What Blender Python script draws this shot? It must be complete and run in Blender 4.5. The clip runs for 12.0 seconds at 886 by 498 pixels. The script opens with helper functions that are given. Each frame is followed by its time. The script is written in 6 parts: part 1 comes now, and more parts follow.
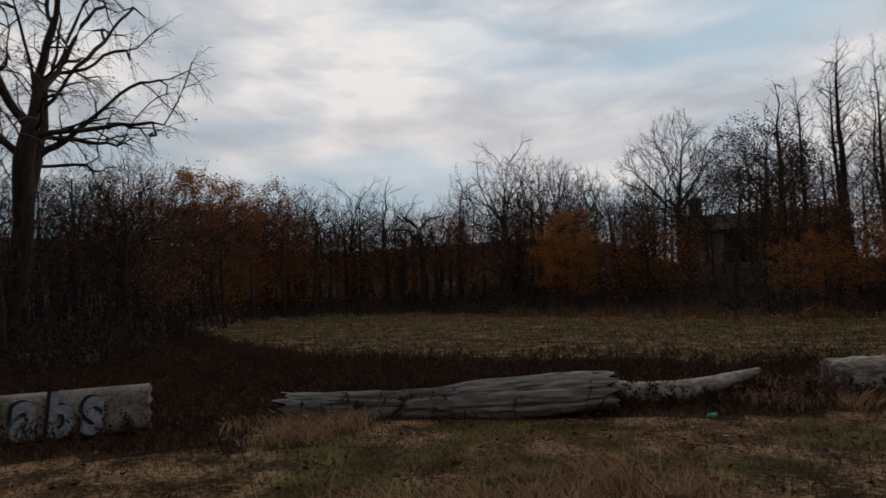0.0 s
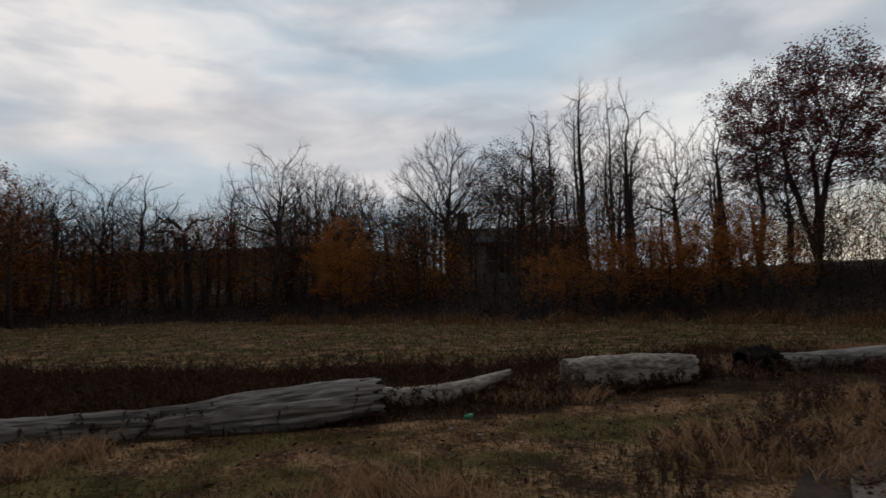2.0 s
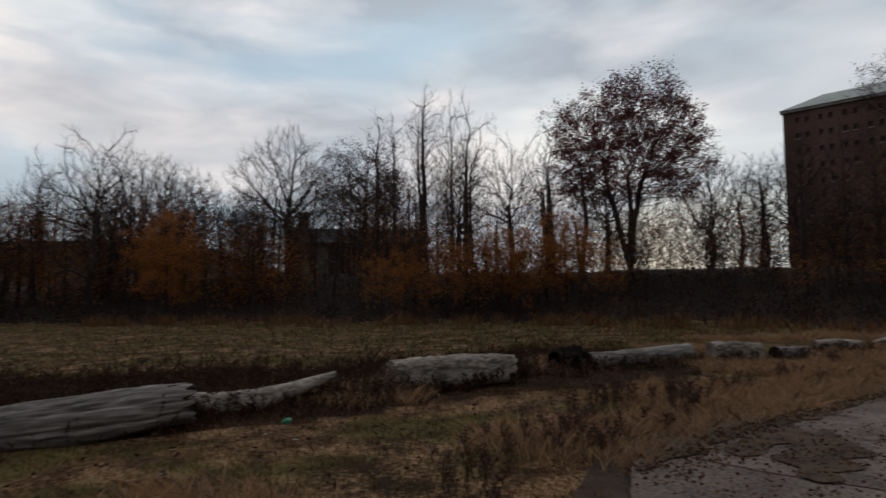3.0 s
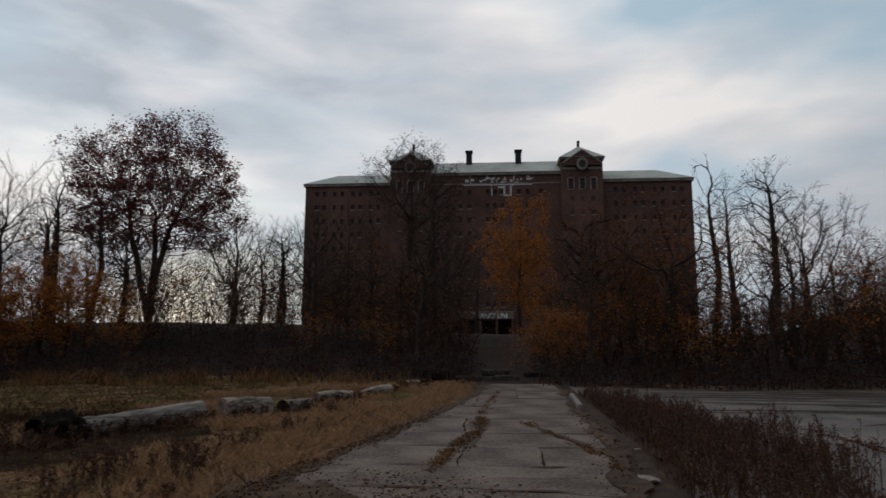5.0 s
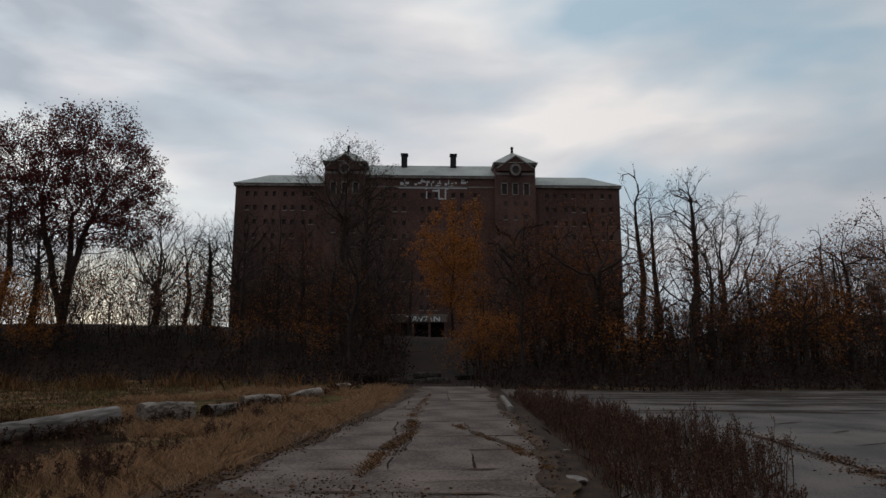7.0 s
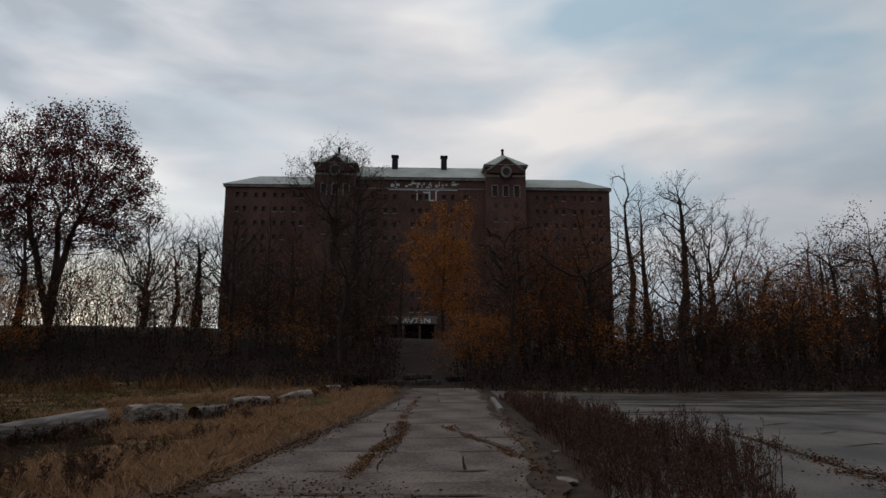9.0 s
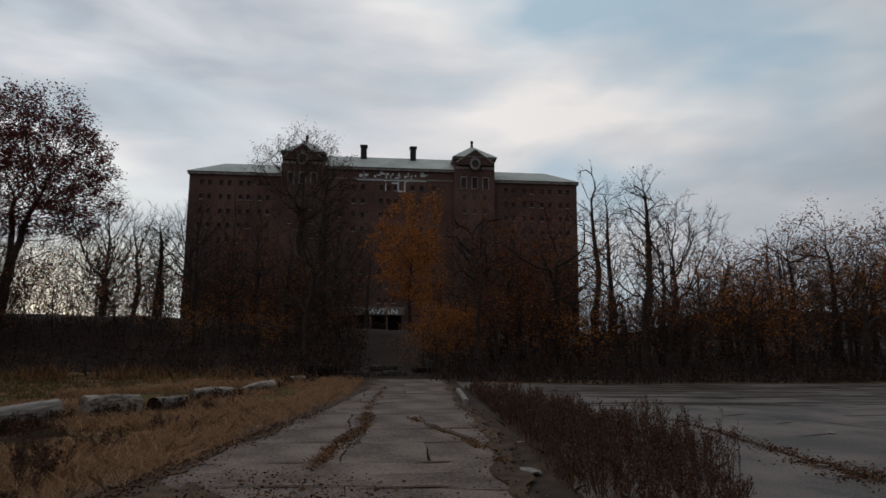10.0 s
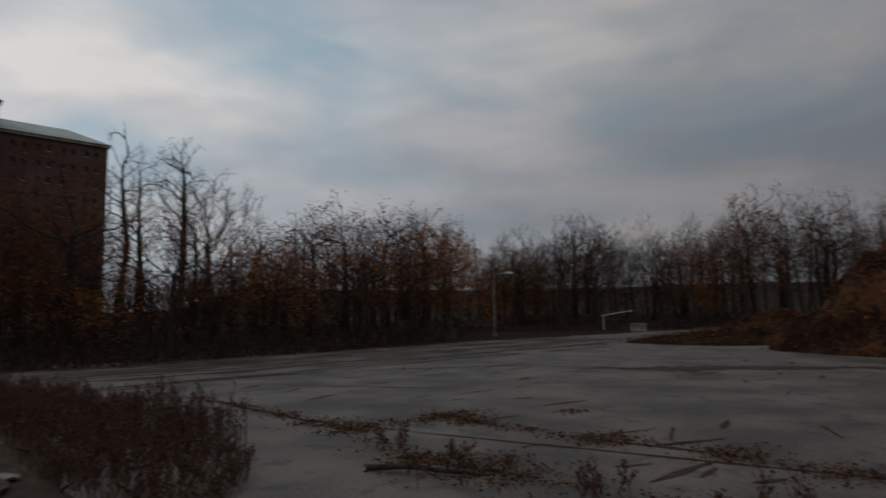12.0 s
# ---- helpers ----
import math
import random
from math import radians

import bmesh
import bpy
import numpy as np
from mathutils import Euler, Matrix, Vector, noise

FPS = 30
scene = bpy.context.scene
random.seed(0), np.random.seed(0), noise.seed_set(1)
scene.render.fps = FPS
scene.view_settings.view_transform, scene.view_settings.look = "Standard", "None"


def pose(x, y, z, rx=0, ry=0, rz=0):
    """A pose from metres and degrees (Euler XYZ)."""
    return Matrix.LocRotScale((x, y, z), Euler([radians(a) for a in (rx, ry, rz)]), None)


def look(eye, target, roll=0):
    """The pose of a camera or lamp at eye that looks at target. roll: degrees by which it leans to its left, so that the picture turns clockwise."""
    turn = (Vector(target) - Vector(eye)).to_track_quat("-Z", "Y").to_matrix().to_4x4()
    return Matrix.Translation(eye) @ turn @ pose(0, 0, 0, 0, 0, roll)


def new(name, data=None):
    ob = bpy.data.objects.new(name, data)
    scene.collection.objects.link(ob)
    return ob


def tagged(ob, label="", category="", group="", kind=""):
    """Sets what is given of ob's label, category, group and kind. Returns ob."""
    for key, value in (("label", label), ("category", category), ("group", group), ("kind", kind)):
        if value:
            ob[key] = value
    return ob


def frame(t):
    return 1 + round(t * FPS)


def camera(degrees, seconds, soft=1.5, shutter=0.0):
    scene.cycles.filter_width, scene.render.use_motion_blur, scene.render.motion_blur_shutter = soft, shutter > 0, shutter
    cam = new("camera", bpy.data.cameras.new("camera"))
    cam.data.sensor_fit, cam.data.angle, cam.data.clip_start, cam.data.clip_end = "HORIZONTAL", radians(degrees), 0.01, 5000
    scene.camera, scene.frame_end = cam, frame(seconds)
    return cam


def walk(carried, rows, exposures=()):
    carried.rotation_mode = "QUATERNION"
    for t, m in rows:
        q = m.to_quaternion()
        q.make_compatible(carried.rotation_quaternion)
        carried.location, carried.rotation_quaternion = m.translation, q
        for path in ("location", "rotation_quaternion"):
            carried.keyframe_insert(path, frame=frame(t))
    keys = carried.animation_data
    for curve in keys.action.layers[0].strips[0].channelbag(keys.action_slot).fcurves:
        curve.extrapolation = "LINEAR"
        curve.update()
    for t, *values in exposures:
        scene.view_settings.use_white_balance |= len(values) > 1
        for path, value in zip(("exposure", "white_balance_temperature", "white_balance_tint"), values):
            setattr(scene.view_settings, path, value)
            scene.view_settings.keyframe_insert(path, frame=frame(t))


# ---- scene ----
cam = camera(69.6, 12.0, shutter=0.25)
PATH = [
    (0, (-3.263, -0.55, 1.736), (-2.905, 1.414, 1.864), -1.7),
    (0.5, (-3.221, -0.511, 1.739), (-2.69, 1.412, 1.879), -1.1),
    (1, (-3.197, -0.516, 1.745), (-2.495, 1.351, 1.889), -1.2),
    (1.5, (-3.194, -0.519, 1.742), (-2.354, 1.291, 1.879), -1.1),
    (2, (-3.145, -0.452, 1.73), (-2.138, 1.272, 1.863), -1.4),
    (2.5, (-3.061, -0.443, 1.725), (-1.863, 1.152, 1.869), -0.9),
    (3, (-2.896, -0.537, 1.715), (-1.504, 0.894, 1.845), -0.6),
    (3.5, (-2.712, -0.422, 1.739), (-1.022, 0.63, 1.931), -0.5),
    (3.7, (-2.7, -0.406, 1.756), (-0.947, 0.529, 1.984), -0.8),
    (5.3, (-2.347, -0.381, 1.704), (-0.371, -0.33, 2.005), 0.5),
    (5.5, (-2.305, -0.381, 1.697), (-0.328, -0.373, 2.004), 0.5),
    (6, (-2.363, -0.38, 1.693), (-0.386, -0.397, 1.993), 0.3),
    (6.5, (-2.307, -0.39, 1.694), (-0.33, -0.423, 1.996), 0.2),
    (7, (-2.331, -0.378, 1.698), (-0.355, -0.419, 2.0), 0.2),
    (7.5, (-2.316, -0.374, 1.698), (-0.34, -0.418, 2.005), 0.2),
    (9.5, (-2.3, -0.382, 1.687), (-0.325, -0.481, 1.988), 0.3),
    (10, (-2.229, -0.402, 1.684), (-0.256, -0.573, 1.966), 0.5),
    (10.5, (-2.106, -0.434, 1.655), (-0.167, -0.849, 1.915), 0.3),
    (11, (-2.015, -0.507, 1.651), (-0.23, -1.374, 1.9), -0.3),
    (11.5, (-2.056, -0.622, 1.65), (-0.369, -1.665, 1.904), -0.5),
    (12, (-2.143, -0.649, 1.661), (-0.738, -2.058, 1.868), -1.0),
]
walk(cam, [(t, look(eye, target, roll)) for t, eye, target, roll in PATH], [(0, 0.0), (2.5, 0.0), (3.6, 0.24), (5.3, 0.1), (10.4, 0.1), (11.0, 0.17), (11.5, -0.08), (12.0, -0.18)])

# ---- light ----
SUN_AZ, SUN_EL = radians(30), radians(9)
world = bpy.data.worlds.new("world")
scene.world = world
world.use_nodes = True
wt = world.node_tree
wt.nodes.clear()


def wnode(kind, **values):
    n = wt.nodes.new(kind)
    for k, v in values.items():
        n.inputs[k].default_value = v
    return n


def wmath(op, a, b=None, c=None):
    n = wt.nodes.new("ShaderNodeMath")
    n.operation = op
    for i, v in enumerate((a, b, c)):
        if v is None:
            continue
        if isinstance(v, (int, float)):
            n.inputs[i].default_value = v
        else:
            wt.links.new(v, n.inputs[i])
    return n.outputs[0]


def wramp(fac, stops):
    n = wt.nodes.new("ShaderNodeValToRGB")
    while len(n.color_ramp.elements) < len(stops):
        n.color_ramp.elements.new(0.5)
    for e, (p, c) in zip(n.color_ramp.elements, stops):
        e.position, e.color = p, (*c, 1)
    wt.links.new(fac, n.inputs[0])
    return n.outputs[0]


def wmix(fac, a, b, kind="MIX"):
    n = wt.nodes.new("ShaderNodeMix")
    n.data_type, n.blend_type = "RGBA", kind
    for i, v in ((0, fac), (6, a), (7, b)):
        if isinstance(v, (int, float)):
            n.inputs[i].default_value = v
        elif isinstance(v, tuple):
            n.inputs[i].default_value = (*v, 1)
        else:
            wt.links.new(v, n.inputs[i])
    return n.outputs[2]


coord = wt.nodes.new("ShaderNodeTexCoord").outputs["Generated"]
sep = wt.nodes.new("ShaderNodeSeparateXYZ")
wt.links.new(coord, sep.inputs[0])
flat = wt.nodes.new("ShaderNodeCombineXYZ")
wt.links.new(sep.outputs[0], flat.inputs[0])
wt.links.new(sep.outputs[1], flat.inputs[1])
wt.links.new(wmath("MULTIPLY", sep.outputs[2], 3.2), flat.inputs[2])
sky = wt.nodes.new("ShaderNodeTexSky")
sky.sky_type, sky.sun_disc = "NISHITA", False
sky.sun_elevation, sky.sun_rotation = SUN_EL, radians(90) - SUN_AZ
sky.dust_density = 2.0
blue = wmix(1.0, sky.outputs[0], (0.05, 0.055, 0.065), "MULTIPLY")
blue = wmix(0.75, blue, (0.50, 0.67, 0.79))


def cloud_noise(scale, detail, warp, rough=0.55, move=(0, 0, 0), squash=(1, 1, 1)):
    m = wt.nodes.new("ShaderNodeMapping")
    m.inputs["Location"].default_value = move
    m.inputs["Scale"].default_value = squash
    m.inputs["Rotation"].default_value = (0, 0, radians(24))
    wt.links.new(flat.outputs[0], m.inputs[0])
    n = wnode("ShaderNodeTexNoise", Scale=scale, Detail=detail, Roughness=rough, Distortion=warp)
    wt.links.new(m.outputs[0], n.inputs["Vector"])
    return n.outputs[0]


cover = cloud_noise(1.7, 4, 0.3, 0.5, (3.1, 1.7, 0))
broad = cloud_noise(1.5, 3, 0.2, 0.45, (7.4, 2.2, 3))
puffs = cloud_noise(5.2, 4, 0.25, 0.5, (2.4, 0.2, 1))
warm = cloud_noise(1.1, 2, 0.2, 0.5, (1.4, 6.2, 5))
# small puffs towards +y, long soft banks elsewhere
puffy = wramp(sep.outputs[1], [(0.15, (0.2, 0.2, 0.2)), (0.75, (0.62, 0.62, 0.62))])
tone = wmath("ADD", wmath("MULTIPLY", broad, wmath("SUBTRACT", 1.0, puffy)), wmath("MULTIPLY", puffs, puffy))
tone = wmath("MULTIPLY_ADD", tone, 1.4, -0.2)
cloud = wramp(tone, [(0.36, (0.43, 0.465, 0.515)), (0.46, (0.575, 0.592, 0.627)), (0.54, (0.695, 0.685, 0.70)), (0.65, (0.91, 0.86, 0.83))])
cloud = wmix(wmath("MULTIPLY", wramp(warm, [(0.45, (0, 0, 0)), (0.62, (1, 1, 1))]), 0.25), cloud, (0.84, 0.72, 0.66))
mask = wramp(cover, [(0.35, (0.1, 0.1, 0.1)), (0.57, (1, 1, 1))])
clouds = wmix(mask, blue, cloud)
# brighter towards the low sun, dimmer opposite
dot = wt.nodes.new("ShaderNodeVectorMath")
dot.operation = "DOT_PRODUCT"
wt.links.new(coord, dot.inputs[0])
dot.inputs[1].default_value = (math.cos(radians(48)) * 0.88, math.sin(radians(48)) * 0.88, 0.47)
side = wramp(wmath("MULTIPLY_ADD", dot.outputs["Value"], 0.5, 0.5), [(0.0, (0.27, 0.27, 0.28)), (0.4, (0.435, 0.435, 0.445)), (0.62, (0.74, 0.76, 0.775)), (1.0, (0.96, 0.98, 1.0))])
final = wmix(1.0, clouds, side, "MULTIPLY")
bg = wt.nodes.new("ShaderNodeBackground")
wt.links.new(final, bg.inputs[0])
bg.inputs[1].default_value = 1.0
wout = wt.nodes.new("ShaderNodeOutputWorld")
wt.links.new(bg.outputs[0], wout.inputs[0])

sun_data = bpy.data.lights.new("sun", "SUN")
sun_data.energy, sun_data.angle, sun_data.color = 0.5, radians(14), (1.0, 0.88, 0.74)
sun = new("sun", sun_data)
sun.matrix_world = look((0, 0, 60), (-60 * math.cos(SUN_AZ), -60 * math.sin(SUN_AZ), 60 - 60 * math.tan(SUN_EL)))


# ---- materials ----
def earthy(colours, k=1.0):
    """Warm, saturated autumn earth and plant colours."""
    return [(r * (1 + 0.16 * k), g * (1 - 0.06 * k), b * (1 - 0.28 * k)) for r, g, b in colours]


def surface(name, colours, scale=4.0, fine=40.0, rough=0.9, bump=0.3, squash=(1, 1, 1), island=0.0, each=0.0, metal=0.0, depth=0.02, spec=0.3, band=(0.39, 0.61), patch=None):
    """Two noises mix the colours; island / each: brightness change per loose piece / per object."""
    m = bpy.data.materials.new(name)
    m.use_nodes = True
    t = m.node_tree
    b = t.nodes["Principled BSDF"]
    b.inputs["Roughness"].default_value, b.inputs["Metallic"].default_value = rough, metal
    b.inputs["Specular IOR Level"].default_value = spec
    tc = t.nodes.new("ShaderNodeTexCoord")
    mp = t.nodes.new("ShaderNodeMapping")
    mp.inputs["Scale"].default_value = squash
    t.links.new(tc.outputs["Object"], mp.inputs[0])
    noises = []
    for s, d in ((scale, 4), (fine, 3)):
        n = t.nodes.new("ShaderNodeTexNoise")
        n.inputs["Scale"].default_value, n.inputs["Detail"].default_value = s, d
        t.links.new(mp.outputs[0], n.inputs["Vector"])
        noises.append(n.outputs[0])
    mean = t.nodes.new("ShaderNodeMath")
    mean.operation = "MULTIPLY_ADD"
    t.links.new(noises[1], mean.inputs[0])
    mean.inputs[1].default_value = 0.45
    half = t.nodes.new("ShaderNodeMath")
    half.operation = "MULTIPLY"
    t.links.new(noises[0], half.inputs[0])
    half.inputs[1].default_value = 0.55
    t.links.new(half.outputs[0], mean.inputs[2])
    ramp = t.nodes.new("ShaderNodeValToRGB")
    k = len(colours)
    while len(ramp.color_ramp.elements) < k:
        ramp.color_ramp.elements.new(0.5)
    for i, c in enumerate(colours):
        e = ramp.color_ramp.elements[i]
        e.position, e.color = band[0] + (band[1] - band[0]) * i / max(1, k - 1), (*c, 1)
    t.links.new(mean.outputs[0], ramp.inputs[0])
    out = ramp.outputs[0]
    if patch:
        n = t.nodes.new("ShaderNodeTexNoise")
        n.inputs["Scale"].default_value, n.inputs["Detail"].default_value, n.inputs["Distortion"].default_value = patch[0], 5, 0.6
        t.links.new(tc.outputs["Object"], n.inputs["Vector"])
        edge = t.nodes.new("ShaderNodeMapRange")
        edge.inputs[1].default_value, edge.inputs[2].default_value = patch[1], patch[2]
        t.links.new(n.outputs[0], edge.inputs[0])
        other = t.nodes.new("ShaderNodeValToRGB")
        other.color_ramp.elements[0].position, other.color_ramp.elements[1].position = band
        other.color_ramp.elements[0].color, other.color_ramp.elements[1].color = (*patch[3], 1), (*patch[4], 1)
        t.links.new(mean.outputs[0], other.inputs[0])
        mix = t.nodes.new("ShaderNodeMix")
        mix.data_type = "RGBA"
        t.links.new(edge.outputs[0], mix.inputs[0])
        t.links.new(out, mix.inputs[6])
        t.links.new(other.outputs[0], mix.inputs[7])
        out = mix.outputs[2]
    for amount, kind, socket in ((island, "ShaderNodeNewGeometry", "Random Per Island"), (each, "ShaderNodeObjectInfo", "Random")):
        if amount:
            g = t.nodes.new(kind)
            v = t.nodes.new("ShaderNodeMath")
            v.operation = "MULTIPLY_ADD"
            t.links.new(g.outputs[socket], v.inputs[0])
            v.inputs[1].default_value, v.inputs[2].default_value = 2 * amount, 1 - amount
            h = t.nodes.new("ShaderNodeHueSaturation")
            t.links.new(v.outputs[0], h.inputs["Value"])
            t.links.new(out, h.inputs["Color"])
            out = h.outputs[0]
    t.links.new(out, b.inputs["Base Color"])
    if bump:
        bp = t.nodes.new("ShaderNodeBump")
        bp.inputs["Strength"].default_value, bp.inputs["Distance"].default_value = bump, depth
        t.links.new(mean.outputs[0], bp.inputs["Height"])
        t.links.new(bp.outputs[0], b.inputs["Normal"])
    return m


def leaf(name, colours):
    """Leaves that differ one by one, lit through a little."""
    m = bpy.data.materials.new(name)
    m.use_nodes = True
    t = m.node_tree
    b = t.nodes["Principled BSDF"]
    b.inputs["Roughness"].default_value = 0.75
    b.inputs["Specular IOR Level"].default_value = 0.15
    g = t.nodes.new("ShaderNodeNewGeometry")
    ramp = t.nodes.new("ShaderNodeValToRGB")
    while len(ramp.color_ramp.elements) < len(colours):
        ramp.color_ramp.elements.new(0.5)
    for i, c in enumerate(earthy(colours)):
        e = ramp.color_ramp.elements[i]
        e.position, e.color = i / max(1, len(colours) - 1), (*c, 1)
    t.links.new(g.outputs["Random Per Island"], ramp.inputs[0])
    t.links.new(ramp.outputs[0], b.inputs["Base Color"])
    tr = t.nodes.new("ShaderNodeBsdfTranslucent")
    t.links.new(ramp.outputs[0], tr.inputs[0])
    mx = t.nodes.new("ShaderNodeMixShader")
    mx.inputs[0].default_value = 0.35
    t.links.new(b.outputs[0], mx.inputs[1])
    t.links.new(tr.outputs[0], mx.inputs[2])
    t.links.new(mx.outputs[0], t.nodes["Material Output"].inputs[0])
    return m


GRASS = surface("meadow", [(0.036, 0.020, 0.012), (0.096, 0.053, 0.028), (0.172, 0.097, 0.048), (0.29, 0.170, 0.092)], 1.6, 17, 0.95, 0.7, depth=0.06, spec=0.05, band=(0.42, 0.59), patch=(0.55, 0.47, 0.56, (0.038, 0.028, 0.010), (0.125, 0.092, 0.034)))
THATCH = surface("dark_dead_thatch", [(0.012, 0.006, 0.004), (0.031, 0.017, 0.010), (0.060, 0.034, 0.019)], 1.6, 15, 0.95, 0.7, depth=0.06, spec=0.05, band=(0.42, 0.6))
# dark leaf litter, with the shade under the brush put into its colour
FOREST = surface("shaded_forest_floor", earthy([(0.010, 0.006, 0.005), (0.022, 0.013, 0.010), (0.036, 0.021, 0.014)], 1), 0.5, 8, 0.95, 0.6, depth=0.06)
ASPHALT = surface("old_asphalt", earthy([(0.040, 0.032, 0.028), (0.090, 0.073, 0.065), (0.140, 0.116, 0.104)], 0.45), 0.55, 30, 0.64, 0.5, depth=0.012, spec=0.35, band=(0.41, 0.6), patch=(1.7, 0.56, 0.64, (0.03, 0.024, 0.02), (0.075, 0.06, 0.05)))
SLAB = surface("concrete_slab", earthy([(0.056, 0.040, 0.035), (0.120, 0.095, 0.086), (0.190, 0.158, 0.145)], 0.5), 0.9, 22, 0.85, 0.5, each=0.07, depth=0.012)
SOIL = surface("brown_soil", earthy([(0.026, 0.018, 0.013), (0.055, 0.037, 0.026), (0.085, 0.057, 0.038)], 1), 4, 45, 0.95, 0.5, island=0.25)
DIRT = surface("dirt_and_leaf_mould", earthy([(0.016, 0.011, 0.009), (0.034, 0.023, 0.017), (0.055, 0.036, 0.024)], 1), 3, 40, 0.95, 0.5, island=0.2)
WOOD = surface("bleached_wood", earthy([(0.045, 0.038, 0.034), (0.11, 0.096, 0.088), (0.16, 0.142, 0.131), (0.20, 0.18, 0.168), (0.30, 0.272, 0.256)], 0.25), 1.5, 9, 0.85, 0.8, squash=(0.16, 3, 3), depth=0.03, spec=0.15, band=(0.40, 0.6))
ENDGRAIN = surface("dark_end_grain", [(0.02, 0.016, 0.014), (0.05, 0.04, 0.034), (0.10, 0.08, 0.066)], 5, 30, 0.9, 0.6, spec=0.05)
# black of rotted wood; also the painted shade in the hospital entrance
CHAR_AND_SHADE = surface("black_rot_and_doorway_shade", [(0.005, 0.0035, 0.003), (0.012, 0.009, 0.007), (0.03, 0.022, 0.017)], 4, 30, 0.95, 0.6, spec=0.03)
PALE = surface("pale_weathered_log", earthy([(0.08, 0.066, 0.055), (0.24, 0.205, 0.178), (0.42, 0.37, 0.325)], 0.3), 2.0, 14, 0.9, 0.7, squash=(0.6, 1.6, 1.6), depth=0.03)
PALEWOOD = surface("silver_grey_wood", earthy([(0.09, 0.078, 0.07), (0.17, 0.152, 0.14), (0.23, 0.21, 0.196), (0.32, 0.295, 0.28)], 0.25), 1.5, 9, 0.85, 0.6, squash=(0.3, 2, 2), depth=0.02, spec=0.15, band=(0.40, 0.6))
CONCRETE = surface("stained_concrete", earthy([(0.07, 0.06, 0.05), (0.15, 0.135, 0.12), (0.24, 0.22, 0.20)], 0.5), 2.2, 22, 0.9, 0.5)
BARK = surface("dark_bark", earthy([(0.016, 0.012, 0.011), (0.034, 0.026, 0.023), (0.055, 0.043, 0.038)], 0.6), 1.5, 9, 0.95, 0.4, squash=(3, 3, 0.6))
TWIG = surface("grey_twig", earthy([(0.024, 0.017, 0.015), (0.042, 0.031, 0.027), (0.066, 0.050, 0.044)], 0.7), 0.6, 6, 0.95, 0)
BRICK = surface("brown_brick", earthy([(0.070, 0.043, 0.039), (0.105, 0.063, 0.056), (0.145, 0.088, 0.077)], 0.4), 0.12, 2.2, 0.92, 0.2, each=0.0)
STONE = surface("limestone_trim", [(0.16, 0.135, 0.12), (0.24, 0.205, 0.18), (0.32, 0.28, 0.25)], 0.7, 8, 0.9, 0.2)
ROOF = surface("grey_green_metal_roof", [(0.27, 0.275, 0.245), (0.38, 0.382, 0.34), (0.48, 0.475, 0.43)], 0.15, 2.5, 0.6, 0.1, spec=0.5)
FLUE = surface("sooty_metal", [(0.012, 0.012, 0.013), (0.03, 0.03, 0.032)], 1, 9, 0.7, 0.1)
PANE = surface("dirty_dark_pane", [(0.04, 0.026, 0.023), (0.075, 0.046, 0.040)], 1, 5, 0.5, 0, each=0.3)
PAINT = surface("white_spray_paint", [(0.42, 0.41, 0.40), (0.62, 0.61, 0.60), (0.75, 0.74, 0.73)], 3, 20, 0.8, 0)
BLACKPAINT = surface("black_spray_paint", [(0.008, 0.008, 0.009), (0.02, 0.02, 0.02)], 3, 20, 0.7, 0)
GREYPAINT = surface("silver_spray_paint", [(0.16, 0.165, 0.17), (0.27, 0.275, 0.28), (0.38, 0.38, 0.385)], 6, 30, 0.7, 0)
METAL = surface("galvanised_steel", [(0.30, 0.30, 0.29), (0.45, 0.45, 0.44)], 3, 20, 0.5, 0.05, metal=0.1)
GREEN = surface("green_tin", [(0.02, 0.16, 0.07), (0.04, 0.26, 0.12)], 8, 40, 0.4, 0)
WHITE = surface("weathered_white", [(0.35, 0.34, 0.33), (0.6, 0.59, 0.57)], 4, 25, 0.7, 0.1)
EARTH = surface("rusty_earth", earthy([(0.012, 0.007, 0.006), (0.032, 0.017, 0.011), (0.075, 0.036, 0.018)], 0.6), 0.7, 5, 0.95, 0.8, depth=0.15, spec=0.05, band=(0.42, 0.6))
BLADE = leaf("dry_grass_blade", [(0.055, 0.032, 0.018), (0.112, 0.067, 0.034), (0.18, 0.108, 0.056), (0.28, 0.175, 0.098)])
MOSS = leaf("green_grass_blade", [(0.038, 0.036, 0.013), (0.063, 0.058, 0.021), (0.105, 0.086, 0.037)])
STRAW = leaf("straw", [(0.15, 0.104, 0.074), (0.32, 0.228, 0.162), (0.47, 0.345, 0.25)])
DARKWEED = leaf("dark_dead_weed", [(0.022, 0.012, 0.010), (0.046, 0.025, 0.019), (0.078, 0.043, 0.032)])
WEED = leaf("dead_weed", [(0.040, 0.025, 0.023), (0.086, 0.055, 0.049), (0.160, 0.108, 0.095)])
LITTER = leaf("fallen_leaf", [(0.018, 0.010, 0.007), (0.048, 0.027, 0.018), (0.10, 0.056, 0.034), (0.24, 0.16, 0.11)])
ORANGE = leaf("orange_leaf", [(0.17, 0.072, 0.024), (0.26, 0.115, 0.036), (0.34, 0.160, 0.050), (0.42, 0.215, 0.072)])
RUST = leaf("rust_leaf", [(0.095, 0.043, 0.026), (0.175, 0.075, 0.035), (0.28, 0.115, 0.046)])
BROWN = leaf("brown_leaf", [(0.024, 0.014, 0.011), (0.046, 0.027, 0.019), (0.075, 0.043, 0.028)])
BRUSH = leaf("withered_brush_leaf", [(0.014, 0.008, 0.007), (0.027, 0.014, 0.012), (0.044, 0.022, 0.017)])
